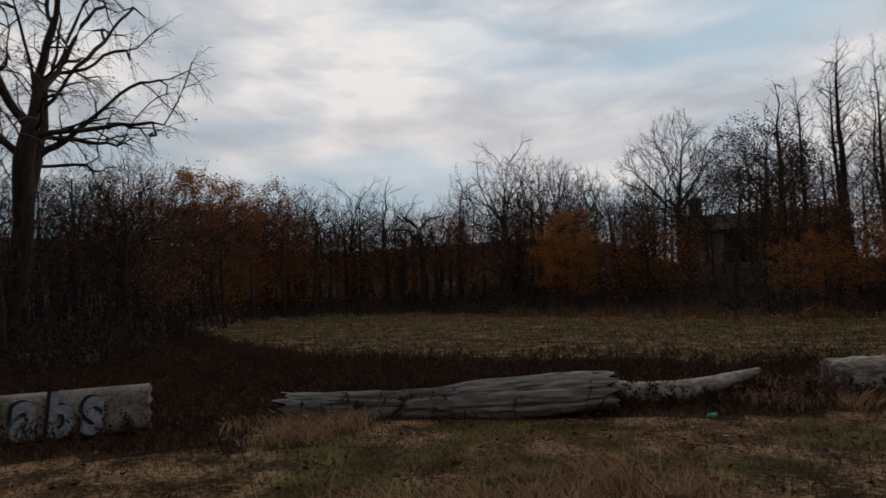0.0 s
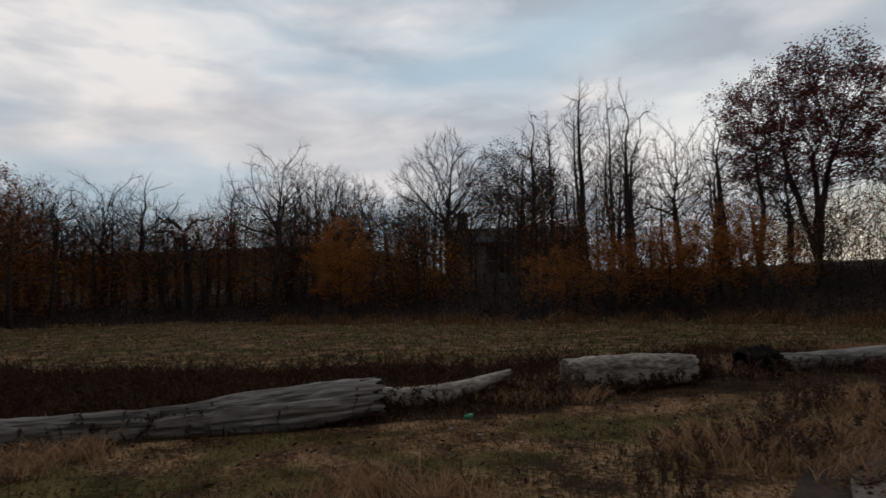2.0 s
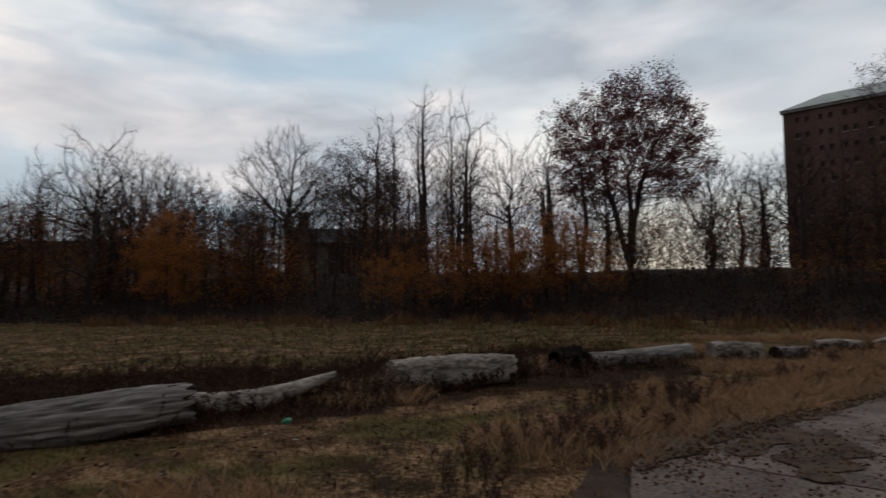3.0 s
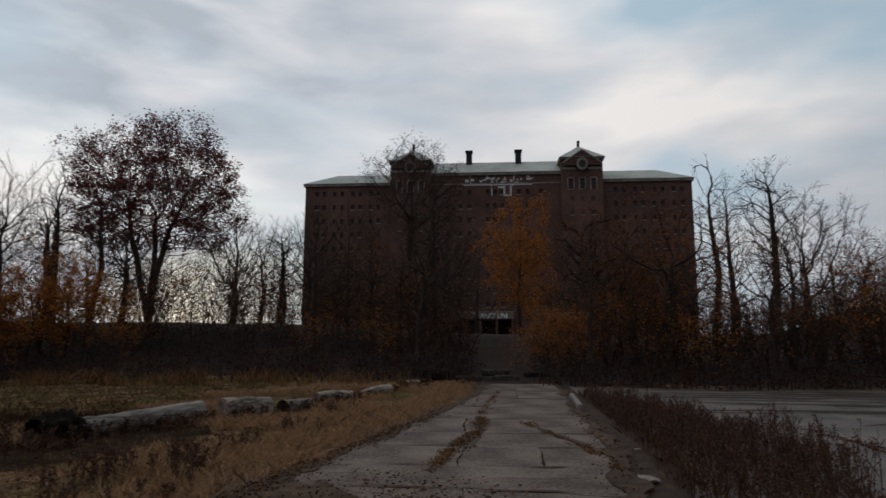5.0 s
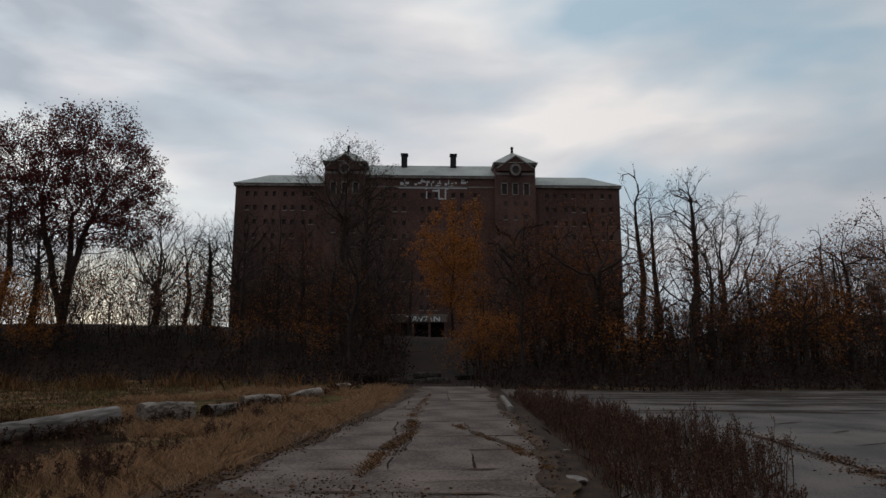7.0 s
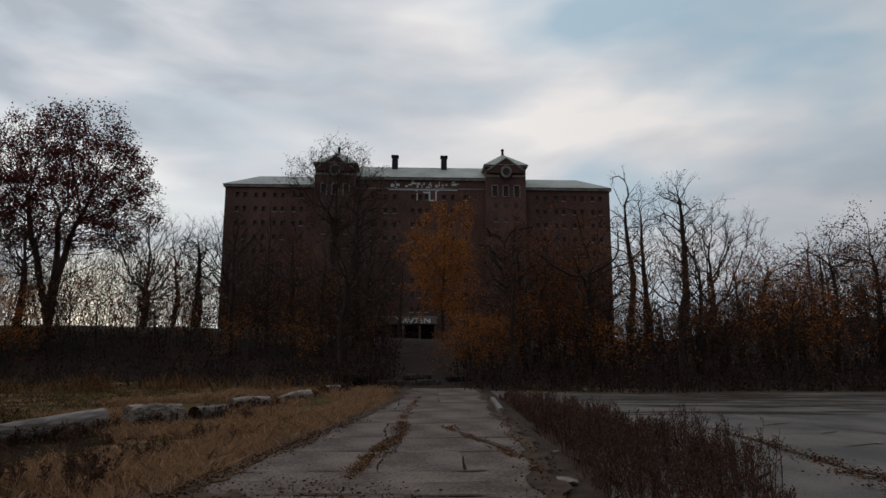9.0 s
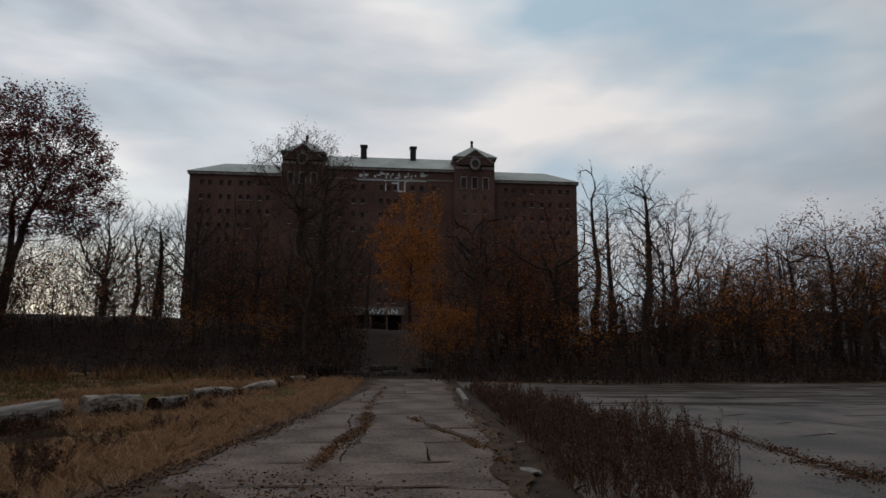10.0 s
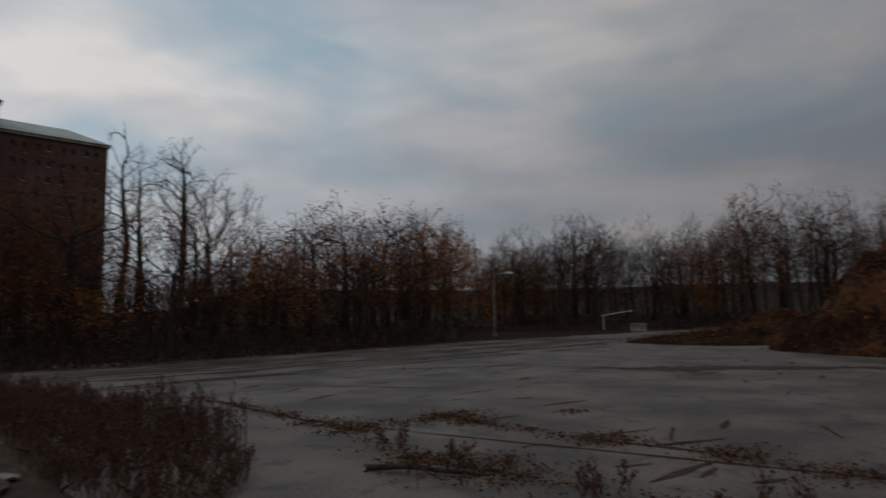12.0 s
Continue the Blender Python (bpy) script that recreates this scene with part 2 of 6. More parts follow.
MAROON = leaf("maroon_leaf", [(0.05, 0.016, 0.020), (0.095, 0.030, 0.034), (0.16, 0.052, 0.052)])
IVY = leaf("ivy_leaf", [(0.010, 0.013, 0.009), (0.020, 0.024, 0.015)])


# ---- building helpers ----
def mesh(name, verts, faces, material=None, smooth=False):
    me = bpy.data.meshes.new(name)
    me.from_pydata([tuple(v) for v in verts] if not isinstance(verts, np.ndarray) else verts.tolist(), [], faces if isinstance(faces, list) else faces.tolist())
    if material:
        me.materials.append(material)
    if smooth:
        me.polygons.foreach_set("use_smooth", [True] * len(me.polygons))
    me.update()
    return me


def from_bm(name, bm, material=None, smooth=False):
    me = bpy.data.meshes.new(name)
    bmesh.ops.recalc_face_normals(bm, faces=bm.faces[:])
    bm.to_mesh(me)
    bm.free()
    if material:
        me.materials.append(material)
    if smooth:
        me.polygons.foreach_set("use_smooth", [True] * len(me.polygons))
    return me


def thing(name, label, category, m=None, group="", kind=""):
    ob = tagged(new(name), label, category, group, kind)
    ob.empty_display_size = 0.3
    if m is not None:
        ob.matrix_world = m
    return ob


def part(name, me, parent, label="", m=None):
    ob = new(name, me)
    ob.parent = parent
    if m is not None:
        ob.matrix_local = m
    if label:
        ob["label"] = label
    return ob


def single(name, me, label, category, m=None, group="", kind=""):
    ob = tagged(new(name, me), label, category, group, kind)
    if m is not None:
        ob.matrix_world = m
    return ob


def box(bm, x0, x1, y0, y1, z0, z1, bevel=0.0):
    m = pose((x0 + x1) / 2, (y0 + y1) / 2, (z0 + z1) / 2) @ Matrix.Diagonal((x1 - x0, y1 - y0, z1 - z0, 1))
    r = bmesh.ops.create_cube(bm, size=1, matrix=m)
    if bevel:
        edges = list({e for v in r["verts"] for e in v.link_edges})
        bmesh.ops.bevel(bm, geom=edges, offset=bevel, segments=2, affect="EDGES")


def box_mesh(name, x0, x1, y0, y1, z0, z1, material, bevel=0.0):
    bm = bmesh.new()
    box(bm, x0, x1, y0, y1, z0, z1, bevel)
    return from_bm(name, bm, material)


def tubes(groups, sides):
    """Vertices and quads of many tubes. groups: list of (points n x 3, radii n)."""
    by = {}
    for p, r in groups:
        by.setdefault((len(p), sides(r[0])), []).append((p, r))
    verts, quads, base = [], [], 0
    for (n, k), lot in by.items():
        P = np.array([p for p, r in lot])
        R = np.array([r for p, r in lot])
        T = np.gradient(P, axis=1)
        T /= np.linalg.norm(T, axis=2, keepdims=True) + 1e-9
        ref = np.where(np.abs(T[..., 2:3]) > 0.9, np.array([1.0, 0, 0]), np.array([0, 0, 1.0]))
        U = np.cross(T, ref)
        U /= np.linalg.norm(U, axis=2, keepdims=True) + 1e-9
        V = np.cross(T, U)
        a = np.arange(k) * 2 * math.pi / k
        ring = P[:, :, None] + R[:, :, None, None] * (np.cos(a)[:, None] * U[:, :, None] + np.sin(a)[:, None] * V[:, :, None])
        verts.append(ring.reshape(-1, 3))
        b, i, j = np.meshgrid(np.arange(len(lot)), np.arange(n - 1), np.arange(k), indexing="ij")
        o = base + b * n * k
        q = np.stack([o + i * k + j, o + i * k + (j + 1) % k, o + (i + 1) * k + (j + 1) % k, o + (i + 1) * k + j], -1)
        quads.append(q.reshape(-1, 4))
        base += len(lot) * n * k
    return np.concatenate(verts), np.concatenate(quads)


def blades(points, size, rng, lean=1.0, aspect=0.55):
    """Loose leaves: one folded diamond at each point."""
    n = len(points)
    a = rng.normal(size=(n, 3)) * np.array([1, 1, lean])
    a /= np.linalg.norm(a, axis=1, keepdims=True)
    b = np.cross(a, rng.normal(size=(n, 3)))
    b /= np.linalg.norm(b, axis=1, keepdims=True)
    s = (size * rng.uniform(0.6, 1.4, n))[:, None]
    c = np.cross(a, b) * s * 0.12
    v = np.stack([points - a * s / 2, points + b * s * aspect / 2 + c, points + a * s / 2, points - b * s * aspect / 2 + c], 1)
    f = np.arange(4 * n).reshape(n, 4)
    return v.reshape(-1, 3), f


def stalks(points, height, width, rng, lean=0.25, bend=0.5):
    """Grass blades: narrow bent triangles pairs rooted at the points."""
    n = len(points)
    h = (height * rng.uniform(0.5, 1.3, n))[:, None]
    az = rng.uniform(0, 2 * math.pi, n)
    side = np.stack([np.cos(az), np.sin(az), 0 * az], 1) * (width * rng.uniform(0.7, 1.3, n))[:, None]
    tilt = rng.normal(0, lean, (n, 2))
    mid = points + np.concatenate([tilt * h * 0.5, h * 0.55], 1)
    top = points + np.concatenate([tilt * h * (1 + bend), h], 1)
    v = np.stack([points - side, points + side, mid + side * 0.7, top, mid - side * 0.7], 1)
    f = np.arange(5 * n).reshape(n, 5)
    return v.reshape(-1, 3), f


# ---- the lie of the land ----
CX, CY = -2.6, -0.4
EDGE = [(-180, 45), (-130, 48), (-100, 60), (-80, 74), (-70, 66), (-60, 64), (-48.2, 62), (-46.8, 43), (-41, 38), (-34, 31.5), (-20, 26.5), (1, 26), (14, 29), (19, 32), (34, 32), (53, 34), (72, 40), (80, 45), (90, 48), (97, 44), (103, 28), (109, 18), (130, 18), (150, 30), (180, 45)]
RISE = [(-180, 1.5), (-70, 1.6), (-48, 1.6), (-40, 1.0), (-20, 1.3), (0, 2.2), (12, 2.6), (20, 3.1), (60, 3.1), (90, 1.6), (120, 1.2), (180, 1.5)]


HILL = [(-180, 4), (-110, 5), (-60, 4.4), (-46, 4.2), (-27, 4.2), (-20, 0), (14, 0), (58, 0), (65, 4.5), (74, 6.3), (100, 6.3), (130, 6), (180, 4)]


def along(table, a):
    return float(np.interp(a, [p[0] for p in table], [p[1] for p in table]))


def step(a, b, v):
    u = min(1, max(0, (v - a) / (b - a)))
    return u * u * (3 - 2 * u)


def polar(x, y):
    return math.hypot(x - CX, y - CY), math.degrees(math.atan2(y - CY, x - CX))


def spot(deg, r):
    return CX + r * math.cos(radians(deg)), CY + r * math.sin(radians(deg))


def height(x, y):
    r, a = polar(x, y)
    e = along(EDGE, a)
    z = along(RISE, a) * step(e, e + 16, r)
    z += along(HILL, a) * step(e + 22, e + 50, r)
    far = step(60, 148, x) * step(110, 70, abs(y)) if x > 60 else 0.0
    z += (3.6 - z) * far
    grassy = step(3.2, 5.5, y) if x > -1 else step(0.5, 2, y + max(0, x + 1))
    if r < 200:
        z += grassy * 0.06 * noise.noise(Vector((x * 0.6, y * 0.6, 0)))
        z += step(e, e + 10, r) * 0.35 * noise.noise(Vector((x * 0.12, y * 0.12, 4)))
    return z - 0.025


def weedy(x, y):
    """The field of dark dead weeds behind and round the logs."""
    w = 0.7 * noise.noise(Vector((x * 0.5, y * 0.5, 9)))
    if y < 9.35 - 0.25 * (x + 3.9) * (x > -5):
        return (-7.6 < x < -4.2 and y > 7.2 + w) or (-4.3 < x < 11 and y > 9.0 - 0.25 * (x + 3.9) - 0.35 + 0.4 * w)
    return y + 2 * w < 11.0 + max(0, (8 - x)) * float(np.interp(x, [-12, -4, 8], [1.5, 0.62, 0.35])) and x < 12


def make_ground():
    radii = [0.0]
    while radii[-1] < 3000:
        radii.append(radii[-1] + max(0.45, radii[-1] * 0.045))
    n = 180
    verts, faces, mats = [(CX, CY, height(CX, CY))], [], []
    for r in radii[1:]:
        for i in range(n):
            x, y = spot(-180 + 360 * i / n, r)
            verts.append((x, y, height(x, y)))
    for i in range(n):
        faces.append((0, 1 + i, 1 + (i + 1) % n))
        mats.append(0)
    for k in range(len(radii) - 2):
        o = 1 + k * n
        for i in range(n):
            j = (i + 1) % n
            faces.append((o + i, o + n + i, o + n + j, o + j))
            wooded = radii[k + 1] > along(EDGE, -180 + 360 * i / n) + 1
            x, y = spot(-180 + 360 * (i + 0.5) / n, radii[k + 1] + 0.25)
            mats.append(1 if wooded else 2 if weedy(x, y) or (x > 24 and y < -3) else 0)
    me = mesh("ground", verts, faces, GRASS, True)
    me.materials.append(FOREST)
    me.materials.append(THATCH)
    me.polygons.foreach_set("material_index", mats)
    single("ground", me, "rough meadow of dry brown and olive autumn grass", "ground", kind="structure")


make_ground()


# ---- pavement ----
def drive_left(x):
    return float(np.interp(x, [1.4, 2.7, 4.5, 6.0, 8.5, 10.4, 13.3, 20, 25], [1.9, 2.7, 2.75, 2.4, 2.0, 1.75, 1.15, 0.25, 0.1]))


def drive_right(x):
    return float(np.interp(x, [1.4, 5.5, 8.4, 14, 19, 25], [-1.7, -2.0, -2.3, -2.4, -2.6, -2.9]))


def make_lot():
    """The parking lot: one broken sheet with a ragged rim."""
    rng = random.Random(5)
    outline = []
    for y in np.arange(-4.6, -62, -1.6):
        x = float(np.interp(-y, [4, 10, 20, 30, 38, 50, 57, 62], [22.6, 22.8, 23.4, 24.6, 23.6, 23.2, 21, 18]))
        outline.append((x + rng.uniform(-0.25, 0.25), y))
    for x in np.arange(16, -36, -3.0):
        outline.append((x, -62 + rng.uniform(-0.4, 0.4)))
    for y in np.arange(-60, -5, 4.0):
        outline.append((-36 + rng.uniform(-0.4, 0.4), y))
    for x in np.arange(-34, 24, 0.8):
        y = float(np.interp(x, [-36, -1, 2, 5, 8.5, 11, 14.5, 18, 24], [-3.0, -2.6, -2.5, -2.6, -3.2, -3.4, -3.4, -3.3, -3.1]))
        outline.append((x, y + rng.uniform(-0.12, 0.12)))
    bm = bmesh.new()
    top = bm.faces.new([bm.verts.new((x, y, 0.03)) for x, y in outline])
    r = bmesh.ops.extrude_face_region(bm, geom=[top])
    bmesh.ops.translate(bm, verts=[v for v in r["geom"] if isinstance(v, bmesh.types.BMVert)], vec=(0, 0, -0.12))
    single("parking_lot", from_bm("parking_lot", bm, ASPHALT), "cracked grey asphalt parking lot strewn with leaf debris", "parking lot", kind="structure")


make_lot()


def make_drive():
    """The drive: broken slabs with open joints over a dirt bed."""
    rng = random.Random(11)
    xs = [1.4, 3.3, 5.2, 6.6, 8.3, 9.9, 12.2, 14.8, 17.6, 20.6, 24.6]
    bed = []
    for x in xs:
        bed.append((x, drive_left(x) + 0.6))
    low = [(x, drive_right(x) - 0.7) for x in xs]
    k = len(xs)
    v = [(x, y, 0.012) for x, y in bed] + [(x, y, 0.012) for x, y in low]
    f = [(i, k + i, k + i + 1, i + 1) for i in range(k - 1)]
    road = single("drive", mesh("drive", v, f, DIRT), "broken concrete drive with open joints and dead weeds", "road", kind="structure")
    skew = [rng.uniform(-0.10, 0.10) for x in xs]

    def joint(i, y, side):
        return xs[i] + side * 0.012 + skew[i] * y + 0.16 * noise.noise(Vector((y * 0.9, i * 3.7, 0))) + 0.05 * noise.noise(Vector((y * 4, i * 3.7, 5)))

    for i in range(k - 1):
        xm = (xs[i] + xs[i + 1]) / 2
        cuts = [drive_right(xm), -1.0 + rng.uniform(-0.5, 0.3), 0.25 + rng.uniform(-0.2, 0.2), 9]
        if i % 3 == 1:
            cuts = [cuts[0], 0.15 + rng.uniform(-0.2, 0.2), 9]
        if i % 4 == 2:
            cuts = [cuts[0], 9]
        for a, b in zip(cuts, cuts[1:]):
            gap = 0.006 + 0.010 * rng.random()

            def yy(c, x, s):
                if c == 9:
                    return drive_left(x)
                if c == cuts[0]:
                    return drive_right(x)
                return c + s * gap + 0.12 * noise.noise(Vector((x * 0.8, c * 5, i)))

            loop = []
            n = 7
            ya, yb = yy(a, xm, 1), yy(b, xm, -1)
            for e in range(n):
                x = joint(i, ya, 1) + (joint(i + 1, ya, -1) - joint(i, ya, 1)) * e / n
                loop.append((x, yy(a, x, 1) + rng.uniform(-0.02, 0.02)))
            for e in range(n):
                y = ya + (yy(b, xs[i + 1], -1) - ya) * e / n
                loop.append((joint(i + 1, y, -1), y))
            for e in range(n):
                x = joint(i + 1, yb, -1) + (joint(i, yb, 1) - joint(i + 1, yb, -1)) * e / n
                loop.append((x, yy(b, x, -1) + rng.uniform(-0.02, 0.02)))
            for e in range(n):
                y = yb + (ya - yb) * e / n
                loop.append((joint(i, y, 1), y))
            cx, cy = sum(p[0] for p in loop) / len(loop), sum(p[1] for p in loop) / len(loop)
            tx, ty, up = rng.uniform(-0.003, 0.003), rng.uniform(-0.003, 0.003), rng.uniform(0.0, 0.006)
            m = len(loop)
            vv = [(x - cx, y - cy, 0.05 + up + tx * (x - cx) + ty * (y - cy)) for x, y in loop] + [((x - cx) * 1.004, (y - cy) * 1.004, -0.02) for x, y in loop]
            ff = [tuple(range(m))] + [(q, m + q, m + (q + 1) % m, (q + 1) % m) for q in range(m)]
            part("slab", mesh("slab", vv, ff, SLAB), road, m=pose(cx, cy, 0))


make_drive()


# ---- the hospital block ----
def facade(name, parent, x, y0, y1, z0, z1, columns, rows, w, h, depth=0.5, label="", sill=True):
    """A wall facing -x with real openings, and a window in each."""
    ys = sorted({y0, y1, *[c - w / 2 for c in columns], *[c + w / 2 for c in columns]})
    zs = sorted({z0, z1, *[r - h / 2 for r in rows], *[r + h / 2 for r in rows]})
    verts, faces = [], []

    def quad(a, b, c, d):
        o = len(verts)
        verts.extend((a, b, c, d))
        faces.append((o, o + 1, o + 2, o + 3))

    for i in range(len(ys) - 1):
        for j in range(len(zs) - 1):
            a, b, c, d = ys[i], ys[i + 1], zs[j], zs[j + 1]
            hole = any(abs((a + b) / 2 - q) < w / 2 for q in columns) and any(abs((c + d) / 2 - q) < h / 2 for q in rows)
            if not hole:
                quad((x, b, c), (x, a, c), (x, a, d), (x, b, d))
            else:
                e = x + depth
                quad((x, a, c), (x, b, c), (e, b, c), (e, a, c))
                quad((x, b, d), (x, a, d), (e, a, d), (e, b, d))
                quad((x, a, d), (x, a, c), (e, a, c), (e, a, d))
                quad((x, b, c), (x, b, d), (e, b, d), (e, b, c))
    wall = part(name, mesh(name, verts, faces, BRICK), parent, label)
    return wall


def window_meshes(w, h, kind):
    pane = box_mesh("pane", 0.40, 0.45, -w / 2, w / 2, -h / 2, h / 2, PANE)
    bm = bmesh.new()
    for a, b, c, d in ((-w / 2, -w / 2 + 0.08, -h / 2, h / 2), (w / 2 - 0.08, w / 2, -h / 2, h / 2), (-w / 2, w / 2, h / 2 - 0.08, h / 2), (-w / 2, w / 2, -0.04, 0.04)):
        box(bm, 0.34, 0.40, a, b, c, d)
    frame_me = from_bm("window_frame", bm, FLUE)
    sill = box_mesh("window_sill", -0.12, 0.3, -w / 2 - 0.12, w / 2 + 0.12, -h / 2 - 0.16, -h / 2 + 0.02, STONE)
    return pane, frame_me, sill


def make_hospital():
    rng = random.Random(3)
    site = thing("hospital_building", "tall abandoned brown brick hospital with hipped metal roofs", "building", pose(150, 0, 0))
    z0 = 2.6
    rows = [38.3 - 3.43 * i for i in range(10)]
    wing = [27.6 + 4.55 * i + o for i in range(4) for o in (0.9, 2.8)]
    middle = [1.55, -0.2, -1.95, 6.0, 8.2, 11.4, -6.0, -8.2, -11.4]
    tower = [-2.7, 0.0, 2.7]
    sets = []
    facade("wall", site, 0, 25.2, 47, z0, 40.6, wing, rows, 0.85, 1.2)
    facade("wall", site, 0, -47, -26.0, z0, 40.6, [-c - 0.6 for c in wing], rows, 0.85, 1.2)
    facade("wall", site, 0.4, -16.2, 15.6, z0, 42.9, middle, rows, 0.9, 1.25)
    for c in wing:
        sets += [(0, c, r, 0.85, 1.2) for r in rows] + [(0, -c - 0.6, r, 0.85, 1.2) for r in rows]
    sets += [(0.4, c, r, 0.9, 1.25) for c in middle for r in rows]
    for c in (20.4, -21.1):
        top = [39.6]
        low = [36.0 - 3.43 * i for i in range(9)]
        facade("tower_wall", site, -1.5, c - 4.7, c + 4.7, z0, 45.6, [c + t for t in tower], top, 1.15, 2.6)
        # lower tower windows stand in the same shaft
        for side in (-1, 1):
            part("tower_side", box_mesh("tower_side", -1.5, 10, c + side * 4.7 - 0.2, c + side * 4.7 + 0.2 - 0.004, z0, 45.6, BRICK), site, m=pose(0.002, 0, 0))
        part("tower_back", box_mesh("tower_back", 9.6, 10, c - 4.7, c + 4.7, 40, 45.6, BRICK), site)
        for t in tower:
            sets.append((-1.5, c + t, 39.6, 1.15, 2.6))
            for r in low:
                sets.append((-1.56, c + t * 0.9, r, 0.9, 1.1))
            # stone surround of the belfry windows
            bm = bmesh.new()
            for a, b, e, d in ((-0.85, -0.58, -1.45, 1.6), (0.58, 0.85, -1.45, 1.6), (-0.85, 0.85, 1.3, 1.62)):
                box(bm, -1.62, -1.5, c + t + a, c + t + b, 39.6 + e, 39.6 + d)
            part("window_surround", from_bm("window_surround", bm, STONE), site, "pale limestone surround")
        # cornice, gable and round window
        part("cornice", box_mesh("cornice", -2.2, 10.6, c - 5.3, c + 5.3, 45.5, 46.0, STONE), site)
        bm = bmesh.new()
        prof = [(c - 4.3, 44.0), (c + 4.3, 44.0), (c + 4.3, 44.6), (c, 47.6), (c - 4.3, 44.6)]
        f = bm.faces.new([bm.verts.new((-2.3, y, z)) for y, z in prof])
        r = bmesh.ops.extrude_face_region(bm, geom=[f])
        bmesh.ops.translate(bm, verts=[v for v in r["geom"] if isinstance(v, bmesh.types.BMVert)], vec=(0.75, 0, 0))
        part("gable", from_bm("gable", bm, BRICK), site, "brick gable with stone edge")
        for s in (-1, 1):
            pts = [(-2.4, c + s * 4.6, 44.5), (-2.4, c, 47.75)]
            v, q = tubes([(np.array([pts[0], ((-2.4), c + s * 2.3, 46.1), pts[1]]), np.array([0.22, 0.22, 0.22]))], lambda r: 4)
            part("gable_coping", mesh("gable_coping", v, q, STONE), site)
        bm = bmesh.new()
        n = 20
        ring = []
        for i in range(n):
            a = 2 * math.pi * i / n
            ring.append([bm.verts.new((-2.4 + dx, c + k * math.cos(a), 44.3 + k * 1.15 * math.sin(a))) for dx, k in ((0, 0.85), (-0.12, 0.85), (-0.12, 1.35), (0, 1.35))])
        for i in range(n):
            for j in range(3):
                bm.faces.new((ring[i][j], ring[(i + 1) % n][j], ring[(i + 1) % n][j + 1], ring[i][j + 1]))
        part("round_window_surround", from_bm("round_window_surround", bm, STONE), site, "pale stone ring")
        bm = bmesh.new()
        bmesh.ops.create_cone(bm, cap_ends=True, segments=20, radius1=0.86, radius2=0.86, depth=0.06, matrix=pose(-2.36, c, 44.3, 0, 90, 0))
        part("round_window", from_bm("round_window", bm, PANE), site)
        for s in (-1, 1):
            part("string_course", box_mesh("string_course", -1.66, -1.45, c + s * 1.5 if s > 0 else c - 4.75, c + 4.75 if s > 0 else c - 1.5, 43.1, 43.7, STONE), site)
        # pyramid roof and finial
        v = [(-2.5, c - 5.5, 46.0), (10.9, c - 5.5, 46.0), (10.9, c + 5.5, 46.0), (-2.5, c + 5.5, 46.0), (4.2, c, 50.6)]
        part("tower_roof", mesh("tower_roof", v, [(1, 0, 4), (2, 1, 4), (3, 2, 4), (0, 3, 4), (0, 1, 2, 3)], ROOF), site, "pale hipped tower roof")
        bm = bmesh.new()
        bmesh.ops.create_cone(bm, cap_ends=True, segments=10, radius1=0.35, radius2=0.28, depth=1.3, matrix=pose(4.2, c, 51.0))
        bmesh.ops.create_uvsphere(bm, u_segments=10, v_segments=6, radius=0.42, matrix=pose(4.2, c, 51.7))
        part("finial", from_bm("finial", bm, FLUE), site, "dark finial")
    # bodies behind the facades
    for y0, y1, x0, x1, zz in ((25.2, 47, 0, 14, 40.6), (-47, -26.0, 0, 14, 40.6), (-16.2, 15.6, 0.4, 16, 42.9)):
        bm = bmesh.new()
        box(bm, x0 + 1.2, x1, y0 + 0.004, y1 - 0.004, z0, zz - 0.1)
        box(bm, x0 + 0.02, x0 + 1.2, y0 + 0.004, y0 + 0.45, z0, zz - 0.1)
        box(bm, x0 + 0.02, x0 + 1.2, y1 - 0.45, y1 - 0.004, z0, zz - 0.1)
        part("body", from_bm("body", bm, BRICK), site)
        part("eaves_band", box_mesh("eaves_band", x0 - 0.5, x1 + 0.5, y0 - 0.4, y1 + 0.4, zz - 0.35, zz + 0.3, STONE), site, "stone eaves band")
    for y0, y1 in ((25.0, 47.6), (-47.6, -25.8)):
        out = 47.6 if y1 > 0 else -47.6
        inn = 25.0 if y1 > 0 else -25.8
        r = out - 7.0 * (1 if out > 0 else -1)
        v = [(-0.7, out, 40.9), (-0.7, inn, 40.9), (14.7, inn, 40.9), (14.7, out, 40.9), (7, r, 44.9), (7, inn, 44.9)]
        part("wing_roof", mesh("wing_roof", v, [(0, 1, 5, 4), (2, 3, 4, 5), (3, 0, 4), (1, 2, 5)], ROOF), site, "pale hipped wing roof")
    v = [(-0.3, 15.8, 43.2), (-0.3, -16.4, 43.2), (16.7, -16.4, 43.2), (16.7, 15.8, 43.2), (8, 15.8, 48.0), (8, -16.4, 48.0)]
    part("main_roof", mesh("main_roof", v, [(0, 1, 5, 4), (2, 3, 4, 5), (3, 0, 4), (1, 2, 5)], ROOF), site, "pale ridge roof")
    for y in (6.35, -6.25):
        ch = part("chimney", box_mesh("chimney", 6.2, 7.8, y - 0.75, y + 0.75, 46, 50.3, FLUE, 0.05), site, "black chimney")
        part("chimney_cap", box_mesh("chimney_cap", 6.0, 8.0, y - 0.95, y + 0.95, 50.3, 50.75, FLUE, 0.05), ch)
    # windows
    lit = {}
